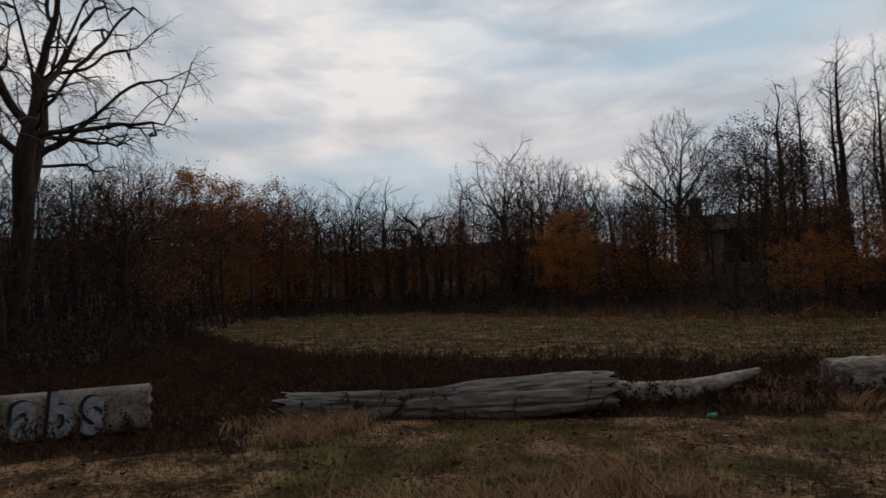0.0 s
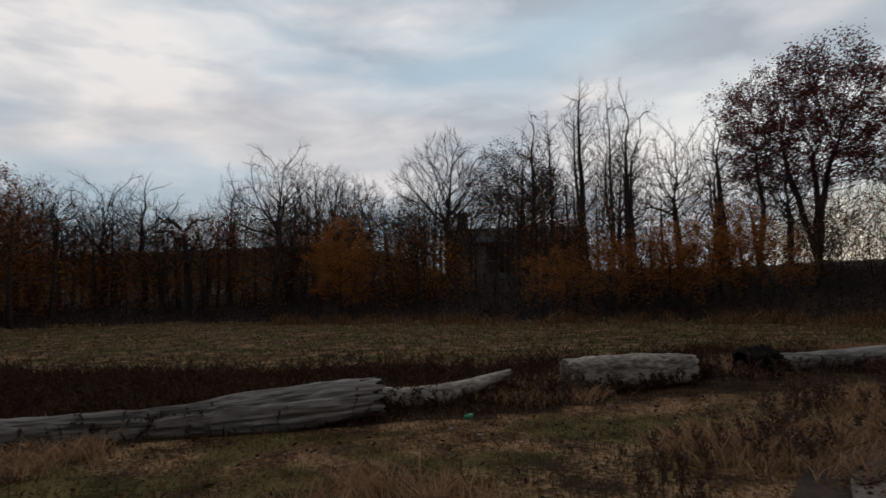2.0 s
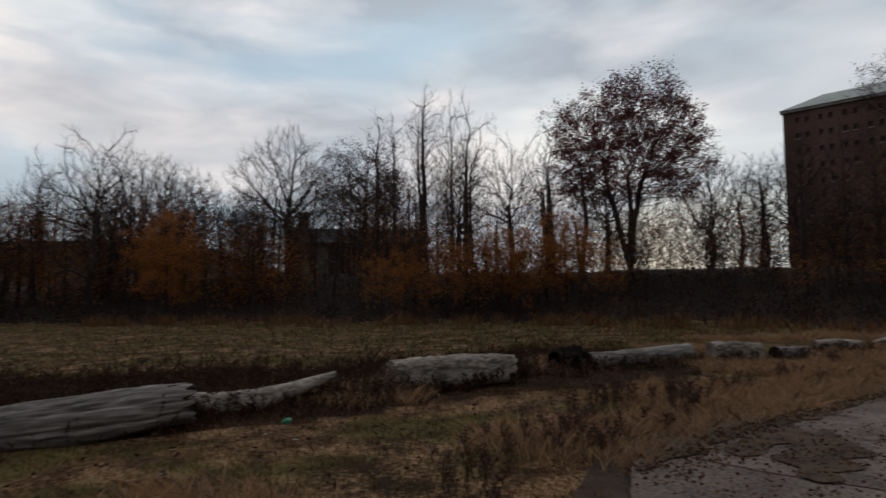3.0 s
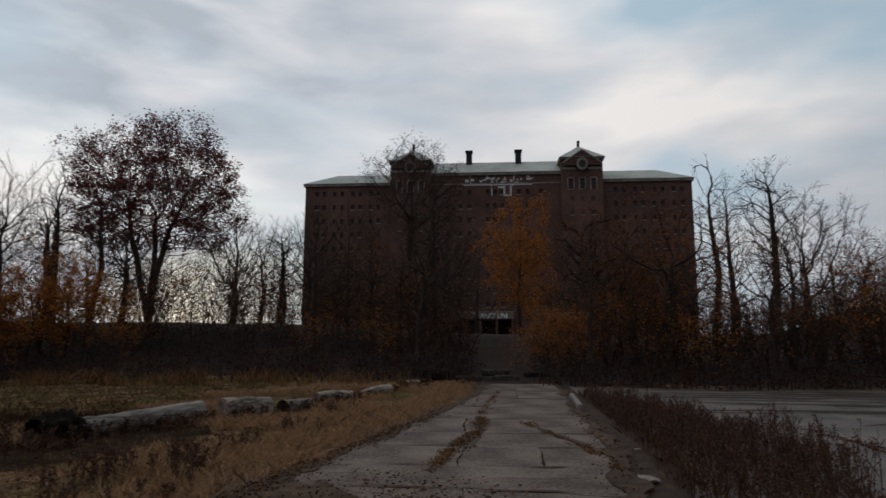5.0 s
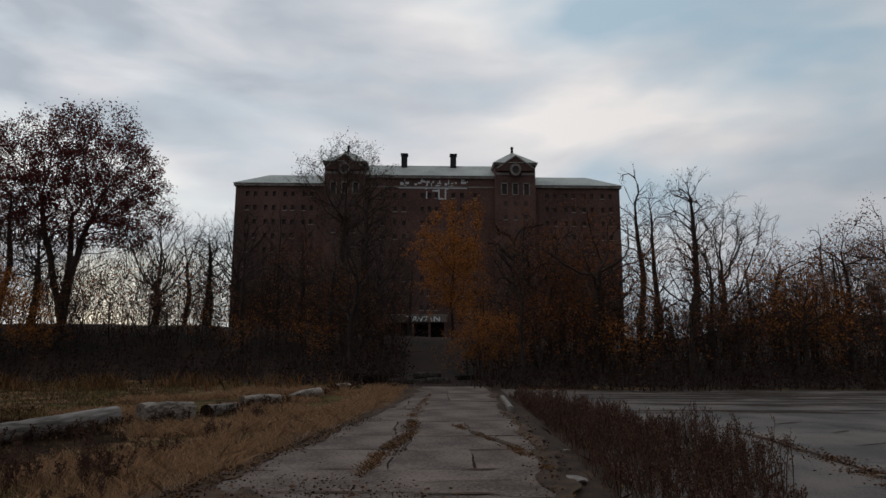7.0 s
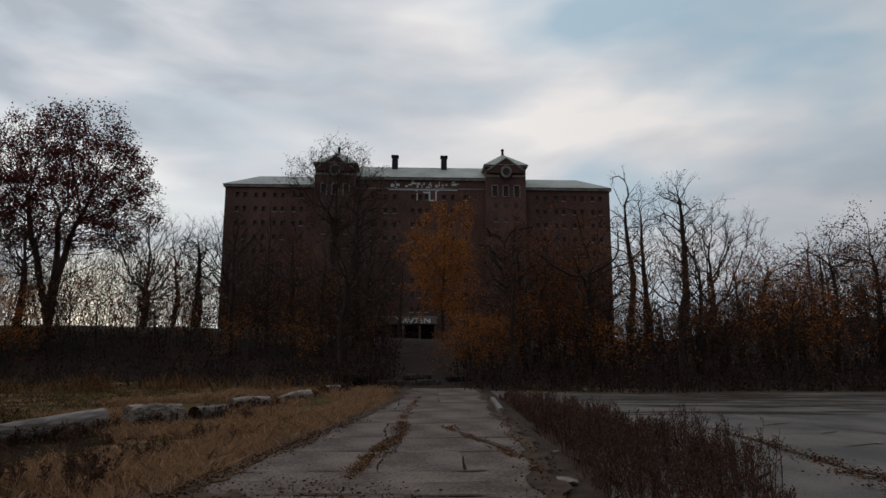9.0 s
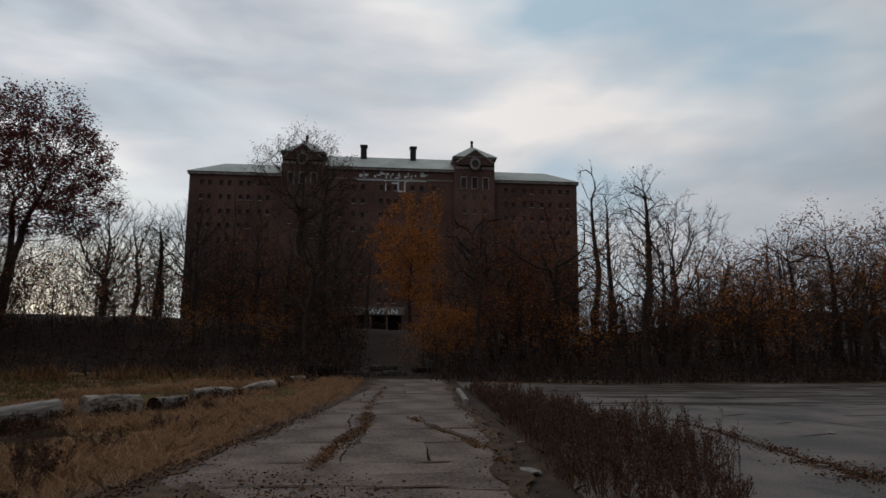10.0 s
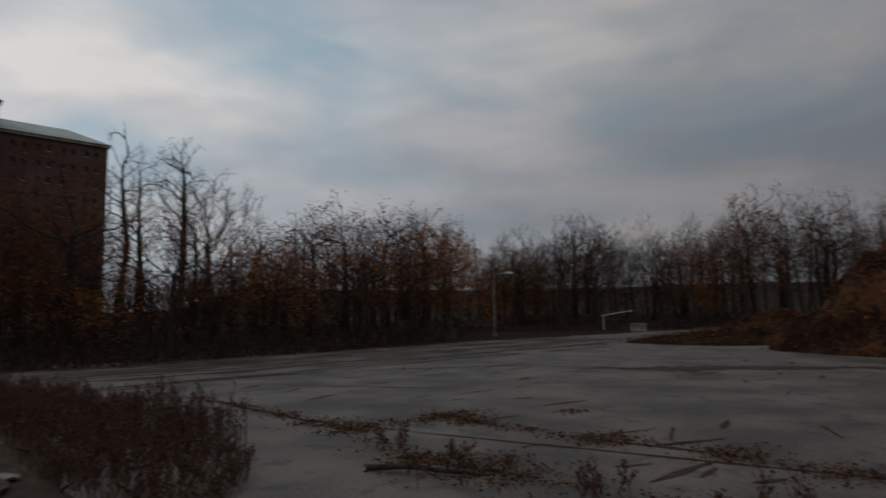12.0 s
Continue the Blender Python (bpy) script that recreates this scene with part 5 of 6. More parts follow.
for i, (x0, y0, x1, y1, z, r, mat, text) in enumerate([(26.2, 2.6, 26.6, 1.5, 0.3, 0.3, CHAR_AND_SHADE, "dark rotting log"), (25.4, 1.4, 25.5, 0.75, 0.2, 0.22, ENDGRAIN, "grey log end"), (25.9, 0.7, 25.9, -0.1, 0.18, 0.2, ENDGRAIN, "short grey log"), (26.0, -0.25, 26.2, -1.3, 0.22, 0.23, ENDGRAIN, "dark grey log"),
                                                       (26.3, 0.3, 26.5, -0.9, 0.58, 0.18, ENDGRAIN, "grey log lying on top of others"), (27.2, -1.6, 27.4, -2.7, 0.25, 0.26, CHAR_AND_SHADE, "dark log"), (27.5, 3.4, 27.0, 2.4, 0.3, 0.32, CHAR_AND_SHADE, "dark rotting log"), (22.6, 3.2, 23.4, 2.8, 0.16, 0.18, PALE, "pale stone")]):
    make_log("short_log", text + " closing the drive", [(x0, y0, z * 0.75), ((x0 + x1) / 2, (y0 + y1) / 2, z * 0.75), (x1, y1, z * 0.75)], [r * 0.78, r * 0.82, r * 0.74], mat, ENDGRAIN, 40 + i, group="logs closing the drive", sides=18, rings=14, flat=0.3, lumps=0.14)


def make_painted_block():
    """The squared beam with spray-painted letters."""
    a = Vector((-5.66, 8.76, 0))
    b = Vector((-8.9, 8.05, 0))
    d = (a - b).normalized()
    turn = math.degrees(math.atan2(d.y, d.x))
    L = (a - b).length
    ob = thing("painted_beam", "squared weathered timber beam with silver graffiti letters", "beam", pose(*((a + b) / 2), 0, 0, turn), "logs along the verge")
    rng = random.Random(2)
    v, f, ends = log_body([(-L / 2, 0, 0.28), (0, 0, 0.285), (L / 2, 0, 0.29)], [0.275, 0.28, 0.285], rng, flat=1.0, sides=40, rings=60, lumps=0.02, grooves=0, depth=0.05)
    part("body", mesh("body", v, f, CONCRETE, True), ob)
    for ev, ef in ends:
        part("end_face", mesh("end_face", ev, ef, CONCRETE, True), ob)
    for x, ch, size in ((1.40, "a", 0.92), (1.02, "b", 0.76), (0.66, "s", 0.92)):
        for mat, off, thick, shift, nm in ((BLACKPAINT, -0.296, 0.05, 0.03, "outline"), (GREYPAINT, -0.302, 0.026, 0.0, "letter")):
            cu = bpy.data.curves.new(nm, "FONT")
            cu.body, cu.size, cu.align_x, cu.offset, cu.extrude, cu.shear = ch, size, "CENTER", thick, 0.002, 0.12
            cu.materials.append(mat)
            part(nm, cu, ob, "silver spray-painted letter" if nm == "letter" else "black outline of a letter", pose(L / 2 - x - shift, off, 0.07, 90, 0, 0) @ Matrix.Diagonal((0.74, 1, 1, 1)))


make_painted_block()


# ---- debris, kerb, lamp ----
def make_lamp():
    ob = thing("street_lamp", "slim grey street lamp with a curved arm", "street lamp", pose(30.3, -38.7, height(30.3, -38.7), 0, 0, -128) @ Matrix.Diagonal((0.9, 0.9, 0.9, 1)))
    v, q = tubes([(np.array([(0, 0, 0), (0, 0, 2.5), (0, 0, 4.9)]), np.array([0.13, 0.11, 0.09]))], lambda r: 10)
    part("pole", mesh("pole", v, q, CONCRETE, True), ob)
    v, q = tubes([(np.array([(0, 0, 4.9), (0.12, 0, 5.2), (0.5, 0, 5.4), (1.1, 0, 5.45)]), np.array([0.07, 0.06, 0.05, 0.045]))], lambda r: 8)
    part("arm", mesh("arm", v, q, CONCRETE, True), ob)
    bm = bmesh.new()
    bmesh.ops.create_uvsphere(bm, u_segments=14, v_segments=8, radius=1, matrix=pose(1.4, 0, 5.45) @ Matrix.Diagonal((0.38, 0.16, 0.11, 1)))
    part("lamp_head", from_bm("lamp_head", bm, WHITE, True), ob, "unlit cobra lamp head")
    part("base", box_mesh("base", -0.2, 0.2, -0.2, 0.2, -0.1, 0.25, CONCRETE, 0.03), ob)


make_lamp()


def make_mound(name, label, x, y, r, h, seed, wide=1.0):
    n, k = 44, 120
    rng = random.Random(seed)
    off = rng.uniform(0, 50)
    verts, faces = [(0, 0, h)], []
    for i in range(1, n + 1):
        f = i / n
        for j in range(k):
            a = 2 * math.pi * j / k
            rr = r * f * (1 + 0.22 * noise.noise(Vector((math.cos(a) * 1.3, math.sin(a) * 1.3, off))))
            px, py = rr * math.cos(a) * wide, rr * math.sin(a)
            z = h * (1 - f ** 1.35) + 0.3 * h * noise.noise(Vector((px * 0.5, py * 0.5, off))) * math.sin(math.pi * f) + 0.10 * h * noise.noise(Vector((px * 1.7, py * 1.7, off))) + 0.12 * noise.noise(Vector((px * 4.5, py * 4.5, off)))
            verts.append((px, py, z if i < n else -0.1))
    for j in range(k):
        faces.append((0, 1 + j, 1 + (j + 1) % k))
    for i in range(n - 1):
        o = 1 + i * k
        for j in range(k):
            q = (j + 1) % k
            faces.append((o + j, o + k + j, o + k + q, o + q))
    ob = thing(name, label, "mound", pose(x, y, 0.03))
    part("earth", mesh("earth", verts, faces, EARTH, True), ob)
    nr = np.random.default_rng(seed)
    for count, size, mat, name, text in ((600 if h > 1 else 120, 0.16, RUST, "leaf_cover", "rusty leaves on the heap"), (1500, 0.2, BROWN, "brushwood", "dark brushwood and roots on the heap")):
        pts = np.array(verts)[nr.integers(0, len(verts), int(count * r))] + nr.normal(0, 0.14, (int(count * r), 3)) * np.array([1, 1, 0.7])
        v, fc = blades(pts, size, nr, aspect=0.55 if mat is RUST else 0.22)
        tagged(part(name, mesh(name, v, fc, mat), ob, text), kind="stuff")


make_mound("earth_mound", "high mound of rust-brown earth and brushwood", -1.8, -33, 9.6, 6.4, 4, 1.0)
make_mound("earth_mound", "small mound of yellow-brown earth on the asphalt", 9.6, -38.5, 3.4, 1.5, 9, 1.2)
make_mound("earth_mound", "low spread of dark earth on the asphalt", 11.5, -33.5, 3.0, 0.45, 12, 1.3)


# ---- plants and litter on the ground ----
def zone(rng, n, x0, x1, y0, y1, test):
    pts = []
    while len(pts) < n:
        x, y = rng.uniform(x0, x1), rng.uniform(y0, y1)
        if test(x, y):
            pts.append((x, y))
    return pts


def on_pavement(x, y):
    if 1.3 < x < 24.6 and drive_right(x) < y < drive_left(x):
        return True
    return y < float(np.interp(x, [-36, -1, 2, 5, 8.5, 11, 14.5, 18, 24], [-3.0, -2.6, -2.5, -2.6, -3.2, -3.4, -3.4, -3.3, -3.1])) and x < 24


def verge(x, y):
    return not on_pavement(x, y) and y > (drive_left(x) if x > 1.3 else -0.5 - 0.3 * x)


def patchy(x, y, s, seed):
    return noise.noise(Vector((x * s, y * s, seed)))


def make_grass():
    rng = np.random.default_rng(31)
    near = zone(rng, 60000, -9, 16, 0.5, 12, lambda x, y: verge(x, y) and rng.random() < 6.0 / (1 + math.hypot(x + 2.6, y + 0.4)))
    green = [p for p in near if patchy(*p, 0.55, 3) > 0.0]
    dry = [p for p in near if patchy(*p, 0.55, 3) <= 0.0]
    v, f = stalks(land(green), 0.05, 0.005, rng)
    single("green_grass", mesh("green_grass", v, f, MOSS), "short olive green grass of the verge", "grass", kind="stuff")
    v, f = stalks(land(dry), 0.055, 0.005, rng, 0.4)
    single("dry_grass", mesh("dry_grass", v, f, BLADE), "short dry brown grass of the verge", "grass", kind="stuff")
    # straw tufts, thick along the drive and under the logs
    tufts = zone(rng, 1900, -8, 25, 0.6, 9, lambda x, y: verge(x, y) and (patchy(x, y, 0.4, 8) > 0.12 or (x > 2.5 and y < drive_left(x) + 1.6 and patchy(x, y, 0.8, 2) > -0.1)))
    pts = np.repeat(np.array(tufts), 28, axis=0) + rng.normal(0, 0.13, (len(tufts) * 28, 2))
    v, f = stalks(land(pts), 0.2, 0.006, rng, 0.4, 0.9)
    single("straw_tufts", mesh("straw_tufts", v, f, STRAW), "pale straw-coloured tufts of dead grass", "grass", kind="stuff")
    # dead grass in the joints of the drive
    lines = (((13.4, 0.0), (10.4, -0.1)), ((10.4, -0.1), (8.0, 0.35)), ((8.0, 0.35), (6.2, 0.5)), ((11.5, -0.9), (8.2, -1.8)), ((8.2, -1.8), (6.6, -2.0)), ((20, -0.4), (13.4, 0.0)), ((9.9, 1.2), (9.7, -0.6)))
    pts = []
    for (x0, y0), (x1, y1) in lines:
        for i in range(420):
            u = rng.random()
            if patchy(x0 + (x1 - x0) * u, y0, 1.3, 4) > -0.15:
                pts.append((x0 + (x1 - x0) * u + rng.normal(0, 0.05), y0 + (y1 - y0) * u + rng.normal(0, 0.07)))
    base = land(pts)
    base[:, 2] = 0.05
    v, f = stalks(base, 0.06, 0.005, rng, 0.6, 0.9)
    single("joint_grass", mesh("joint_grass", v, f, BLADE), "low dead grass rooted in the drive's joints", "grass", kind="stuff")
    # tall pale clumps at the far rim of the meadow
    rim = []
    for i in range(90):
        a = rng.uniform(8, 75)
        rim.append(spot(a, along(EDGE, a) - abs(rng.normal(0, 2.2)) - 0.3))
    pts = np.repeat(np.array(rim), 34, axis=0) + rng.normal(0, 0.28, (len(rim) * 34, 2))
    v, f = stalks(land(pts), 0.6, 0.011, rng, 0.25, 0.6)
    single("tall_straw", mesh("tall_straw", v, f, BLADE), "tall pale clumps of dead grass at the meadow's rim", "grass", kind="stuff")
    # meadow beyond the logs
    far = zone(rng, 34000, -22, 28, 8.5, 48, lambda x, y: polar(x, y)[0] < along(EDGE, polar(x, y)[1]) and y > 9.3 - 0.22 * x and rng.random() < 14 / (4 + y))
    k = len(far) * 4 // 5
    v, f = stalks(land(far[:k]), 0.12, 0.010, rng, 0.5)
    single("meadow_grass", mesh("meadow_grass", v, f, MOSS), "low olive green meadow grass", "grass", kind="stuff")
    v, f = stalks(land(far[k:]), 0.14, 0.010, rng, 0.5)
    single("meadow_straw", mesh("meadow_straw", v, f, BLADE), "dry straw standing in the meadow", "grass", kind="stuff")


make_grass()


def weed_mesh(roots, tall, rng, twigs=9, head=0.045):
    """Dead stalks with short upright side twigs and seed heads."""
    base = land(roots)
    lot, heads = [], []
    for p, t in zip(base, tall):
        l = rng.normal(0, 0.16, 2)
        top = p + np.array([l[0] * t, l[1] * t, t])
        mid = (p + top) / 2 + np.array([l[1] * 0.1, -l[0] * 0.1, 0.02])
        lot.append((np.array([p, mid, top]), np.array([0.006, 0.005, 0.003])))
        for j in range(twigs):
            f = rng.uniform(0.25, 0.98)
            q = p + (top - p) * f
            a = rng.uniform(0, 6.28)
            ln = t * 0.3 * (1.15 - f) + 0.05
            e = q + np.array([math.cos(a) * ln * 0.55, math.sin(a) * ln * 0.55, ln])
            lot.append((np.array([q, (q + e) / 2 + (0, 0, -0.01), e]), np.array([0.004, 0.003, 0.003])))
            for u in (0.5, 0.75, 1.0):
                heads.append(q + (e - q) * u + rng.normal(0, 0.012, 3))
    v, q = tubes(lot, lambda r: 3)
    hv, hf = blades(np.array(heads), head, rng)
    return np.concatenate([v, hv]), q.tolist() + (hf + len(v)).tolist()


def make_weeds():
    rng = np.random.default_rng(5)

    def island(x, y):
        lo = float(np.interp(x, [3.0, 4.2, 5.4, 8.5, 11, 14.5, 18, 20], [-3.2, -4.1, -4.6, -5.3, -4.9, -4.5, -4.0, -3.3]))
        hi = float(np.interp(x, [-2, 1.5, 5.5, 8.4, 14, 20], [-3.4, -2.7, -2.45, -2.7, -2.95, -3.05]))
        return lo < y < hi

    roots = zone(rng, 1050, 3.0, 19.5, -6, -2, island)
    tall = rng.uniform(0.3, 0.8, len(roots)) * np.array([float(np.interp(x, [3, 4.6, 6, 12, 18], [0.4, 0.8, 1.0, 0.75, 0.55])) for x, y in roots]) * np.array([0.9 + 0.85 * patchy(x, y, 0.9, 2) for x, y in roots])
    v, f = weed_mesh(roots, tall, rng, 8, 0.034)
    low = zone(rng, 6500, 3.0, 19.5, -6, -1.9, lambda x, y: island(x, y))
    sv, sf = stalks(land(low), 0.17, 0.007, rng, 0.4, 0.6)
    v, f = np.concatenate([v, sv]), list(f) + (sf + len(v)).tolist()
    single("weed_strip", mesh("weed_strip", v, f, WEED), "thick strip of dead dark brown weeds between drive and lot", "weeds", kind="stuff")
    # scattered clumps on the verge beside the drive
    roots, tall = [], []
    for cx, cy, n, h in ((3.2, 3.6, 34, 0.45), (2.3, 4.0, 18, 0.4), (4.8, 4.3, 34, 0.5), (0.4, 2.6, 26, 0.4), (1.2, 3.3, 26, 0.4), (5.5, 4.6, 34, 0.6), (4.4, 3.3, 16, 0.35), (6.5, 5.2, 24, 0.4), (-0.8, 2.3, 40, 0.45), (7.4, 6.1, 26, 0.5), (6.8, 6.6, 20, 0.6),
                         (3.4, 7.2, 26, 0.5), (10.2, 3.6, 20, 0.4), (13, 3.6, 24, 0.4), (2.3, -5.4, 26, 0.6), (1.0, -5.7, 22, 0.5), (4.2, -6.0, 16, 0.4), (-0.4, -6.2, 16, 0.5), (3.4, 7.6, 30, 0.6), (8.9, 5.1, 26, 0.45), (5.6, 3.6, 40, 0.55), (6.4, 3.9, 34, 0.5), (7.9, 3.7, 24, 0.4), (2.9, 3.3, 30, 0.4)):
        for i in range(n * 2 // 5):
            roots.append((cx + rng.normal(0, 0.28), cy + rng.normal(0, 0.22)))
            tall.append(0.8 * h * rng.uniform(0.5, 1.15))
    v, f = weed_mesh(roots, tall, rng, 8)
    single("weed_clumps", mesh("weed_clumps", v, f, WEED), "scattered clumps of dead brown weeds", "weeds", kind="stuff")

    # dark weeds round the logs and out into the field
    def dark(x, y):
        return weedy(x, y) and polar(x, y)[0] < along(EDGE, polar(x, y)[1]) + 1

    roots = zone(rng, 4000, -18, 12, 7.2, 34, lambda x, y: dark(x, y) and rng.random() < 9 / (2 + max(0, y - 8)))
    tall = rng.uniform(0.1, 0.38, len(roots)) * np.array([1.0 + 0.9 * patchy(x, y, 0.7, 5) for x, y in roots])
    v, f = weed_mesh(roots, tall, rng, 2, 0.05)
    low = zone(rng, 26000, -18, 12, 7.2, 34, lambda x, y: dark(x, y) and rng.random() < 9 / (2 + max(0, y - 8)))
    sv, sf = stalks(land(low), 0.17, 0.010, rng, 0.5, 0.8)
    v, f = np.concatenate([v, sv]), list(f) + (sf + len(v)).tolist()
    single("dark_weeds", mesh("dark_weeds", v, f, DARKWEED), "dark brown dead weeds around the logs and in the field", "weeds", kind="stuff")
    # low weeds tight in front of the logs
    roots = []
    for (x0, y0), (x1, y1), n in (((-4.0, 8.75), (0.8, 7.95), 190), ((0.8, 8.3), (3.2, 8.1), 90), ((4.1, 7.75), (6.6, 6.95), 70), ((8.0, 6.9), (11.4, 5.75), 60), ((-8.8, 7.75), (-5.5, 8.4), 16), ((11.4, 5.4), (16.8, 3.7), 90), ((17, 3.8), (25, 2.6), 80)):
        for i in range(n):
            u = rng.random()
            roots.append((x0 + (x1 - x0) * u, y0 + (y1 - y0) * u + rng.normal(0, 0.09)))
    tall = rng.uniform(0.1, 0.32, len(roots))
    v, f = weed_mesh(roots, tall, rng, 6)
    single("log_weeds", mesh("log_weeds", v, f, DARKWEED), "low dead weeds growing against the logs", "weeds", kind="stuff")


make_weeds()


def make_litter():
    rng = np.random.default_rng(12)
    pts = []

    def strew(poly, width, n):
        for (x0, y0), (x1, y1) in zip(poly, poly[1:]):
            for i in range(n):
                u = rng.random()
                pts.append((x0 + (x1 - x0) * u + rng.normal(0, width), y0 + (y1 - y0) * u + rng.normal(0, width)))

    strew([(11.4, -6.6), (9, -6.6), (6.7, -6.35), (5.2, -6.4)], 0.14, 260)
    strew([(6.0, -6.6), (5.2, -7.4), (5.3, -8.2), (4.4, -8.0), (3.0, -7.9), (1.2, -8.3), (-0.6, -8.0), (-3, -8.6)], 0.16, 240)
    strew([(4.6, -6.0), (3.2, -5.7), (1.4, -5.9), (-1, -6.4)], 0.22, 260)
    for x, y, w, n in ((6.4, -6.4, 0.3, 320), (5.5, -6.45, 0.3, 420), (5.3, -8.2, 0.35, 520), (4.6, -8.0, 0.25, 260), (3.3, -5.7, 0.3, 420), (2.6, -6.0, 0.35, 520), (2.0, -5.8, 0.3, 300), (2.4, -8.0, 0.28, 420), (0.8, -8.2, 0.3, 420), (-0.4, -8.0, 0.3, 300), (4.0, -9.8, 0.2, 160), (7.5, -6.5, 0.2, 160)):
        for i in range(n):
            pts.append((x + rng.normal(0, w * 0.7), y + rng.normal(0, w)))
    strew([(3.6, 1.6), (5.6, 1.5), (5.2, 0.2), (4.0, -0.6)], 0.45, 220)
    strew([(2.2, 2.2), (4.8, 2.4), (7.0, 2.2), (9.5, 1.7), (13, 1.0)], 0.14, 260)
    strew([(4.0, -1.7), (8, -2.2), (14, -2.4)], 0.16, 240)
    strew([(7.6, 0.2), (9.6, 0.1), (12.2, 0.0)], 0.10, 160)
    strew([(2.4, 2.3), (5, 2.5), (8, 2.0), (11, 1.5)], 0.22, 500)
    strew([(2.2, 1.6), (3.2, 0.4), (3.0, -0.8)], 0.4, 350)
    strew([(3.4, 1.9), (4.6, 0.9), (4.4, -0.3)], 0.3, 260)
    pts3 = np.array([(x, y, 0.075 if 1.4 < x < 24.6 and drive_right(x) < y < drive_left(x) else max(0.045, height(x, y) + 0.02)) for x, y in pts])
    pts3[:, 2] += rng.uniform(0, 0.012, len(pts3))
    v, f = blades(pts3, 0.042, rng, lean=0.18)
    single("leaf_litter", mesh("leaf_litter", v, f, LITTER), "fallen brown leaves drifted on the pavement", "leaf litter", kind="stuff")
    g = zone(rng, 2600, -9, 10, 1, 9, verge)
    p = land(g)
    p[:, 2] += 0.05
    v, f = blades(p, 0.06, rng, lean=0.3)
    single("verge_leaves", mesh("verge_leaves", v, f, LITTER), "fallen leaves scattered over the grass", "leaf litter", kind="stuff")


make_litter()


def make_streaks():
    """Flat ragged smears of dirt and mould on the asphalt, and cracks filled with it."""
    rng = random.Random(23)
    verts, faces = [], []

    def strip(p, q, w, n=14, z=0.036):
        (x0, y0), (x1, y1) = p, q
        L = math.hypot(x1 - x0, y1 - y0)
        nx, ny = -(y1 - y0) / L, (x1 - x0) / L
        o = len(verts)
        s = rng.uniform(0, 99)
        for i in range(n + 1):
            u = i / n
            ww = w * math.sin(math.pi * min(1, max(0.02, u))) ** 0.5 * (0.55 + 0.9 * abs(noise.noise(Vector((u * L * 1.5, s, 0)))) * 2)
            off = 0.6 * w * noise.noise(Vector((u * L * 0.8, s, 7)))
            for g in (1, -1):
                verts.append((x0 + (x1 - x0) * u + nx * (off + g * ww / 2), y0 + (y1 - y0) * u + ny * (off + g * ww / 2), z + 0.002 * (s % 1)))
        for i in range(n):
            faces.append((o + 2 * i, o + 2 * i + 1, o + 2 * i + 3, o + 2 * i + 2))

    for i in range(190):
        x = 23.6 - 9.5 * rng.random() ** 1.4
        y = rng.uniform(-34, -5)
        L = rng.uniform(1, 7)
        strip((x, y), (x + rng.uniform(-0.3, 0.3), y - L), rng.uniform(0.06, 0.34))
    for i in range(240):
        x, y = rng.uniform(-6, 20), rng.uniform(-34, -6)
        L = rng.uniform(0.3, 1.5)
        a = rng.uniform(-0.5, 0.5)
        strip((x, y), (x + L * math.sin(a), y - L * math.cos(a)), rng.uniform(0.03, 0.13), 8)
    for a, b, w in (((20.6, -5), (20.9, -16), 0.3), ((20.9, -15), (22.4, -36), 0.35), ((18.8, -5), (18.9, -13), 0.25), ((17.2, -4.6), (16.4, -14), 0.2), ((17.6, -16), (19.2, -30), 0.3), ((14.6, -8), (14.2, -12), 0.3), ((11.4, -6.6), (5.2, -6.4), 0.16), ((6.2, -6.5), (-3, -8.6), 0.06), ((12.0, -9), (7, -11.5), 0.07), ((14, -12), (9, -20), 0.10), ((6.9, -6.4), (5.2, -6.45), 0.2), ((5.6, -8.2), (4.3, -8.0), 0.12), ((3.6, -5.7), (1.8, -5.95), 0.2), ((3.0, -7.95), (0.4, -8.2), 0.1), ((8.5, -17), (2.8, -20.5), 1.2), ((6, -19), (1.5, -22), 1.0)):
        strip(a, b, w, 40)
    single("dirt_streaks", mesh("dirt_streaks", verts, faces, DIRT), "dark smears of dirt and leaf mould on the asphalt", "dirt", kind="stuff")
    verts.clear()
    faces.clear()
    # soil and mould creeping over the drive
    for i in range(11):
        x = 2.5 + 2 * i
        strip((x, drive_left(x) - 0.05), (x + 2.4, drive_left(x + 2.4) - 0.05), 0.3 + 0.3 * rng.random(), 20, 0.068)
        strip((x, drive_right(x) + 0.05), (x + 2.3, drive_right(x + 2.3) + 0.05), 0.2 + 0.15 * rng.random(), 20, 0.068)
    for x, w in ((5.2, 0.12), (5.9, 0.08), (6.6, 0.14), (8.3, 0.07), (9.9, 0.13), (11.1, 0.08), (12.2, 0.13), (14.8, 0.12), (16.3, 0.1), (17.6, 0.16), (19.4, 0.12), (20.6, 0.2), (22.5, 0.22)):
        y = drive_right(x) + rng.uniform(0.1, 0.9)
        while y < drive_left(x) - 0.5:
            L = rng.uniform(0.6, 1.9)
            strip((x + rng.uniform(-0.05, 0.05), y), (x + rng.uniform(-0.12, 0.12), min(drive_left(x), y + L)), w * rng.uniform(0.25, 0.7), 12, 0.068)
            y += L + rng.uniform(0.0, 1.6)
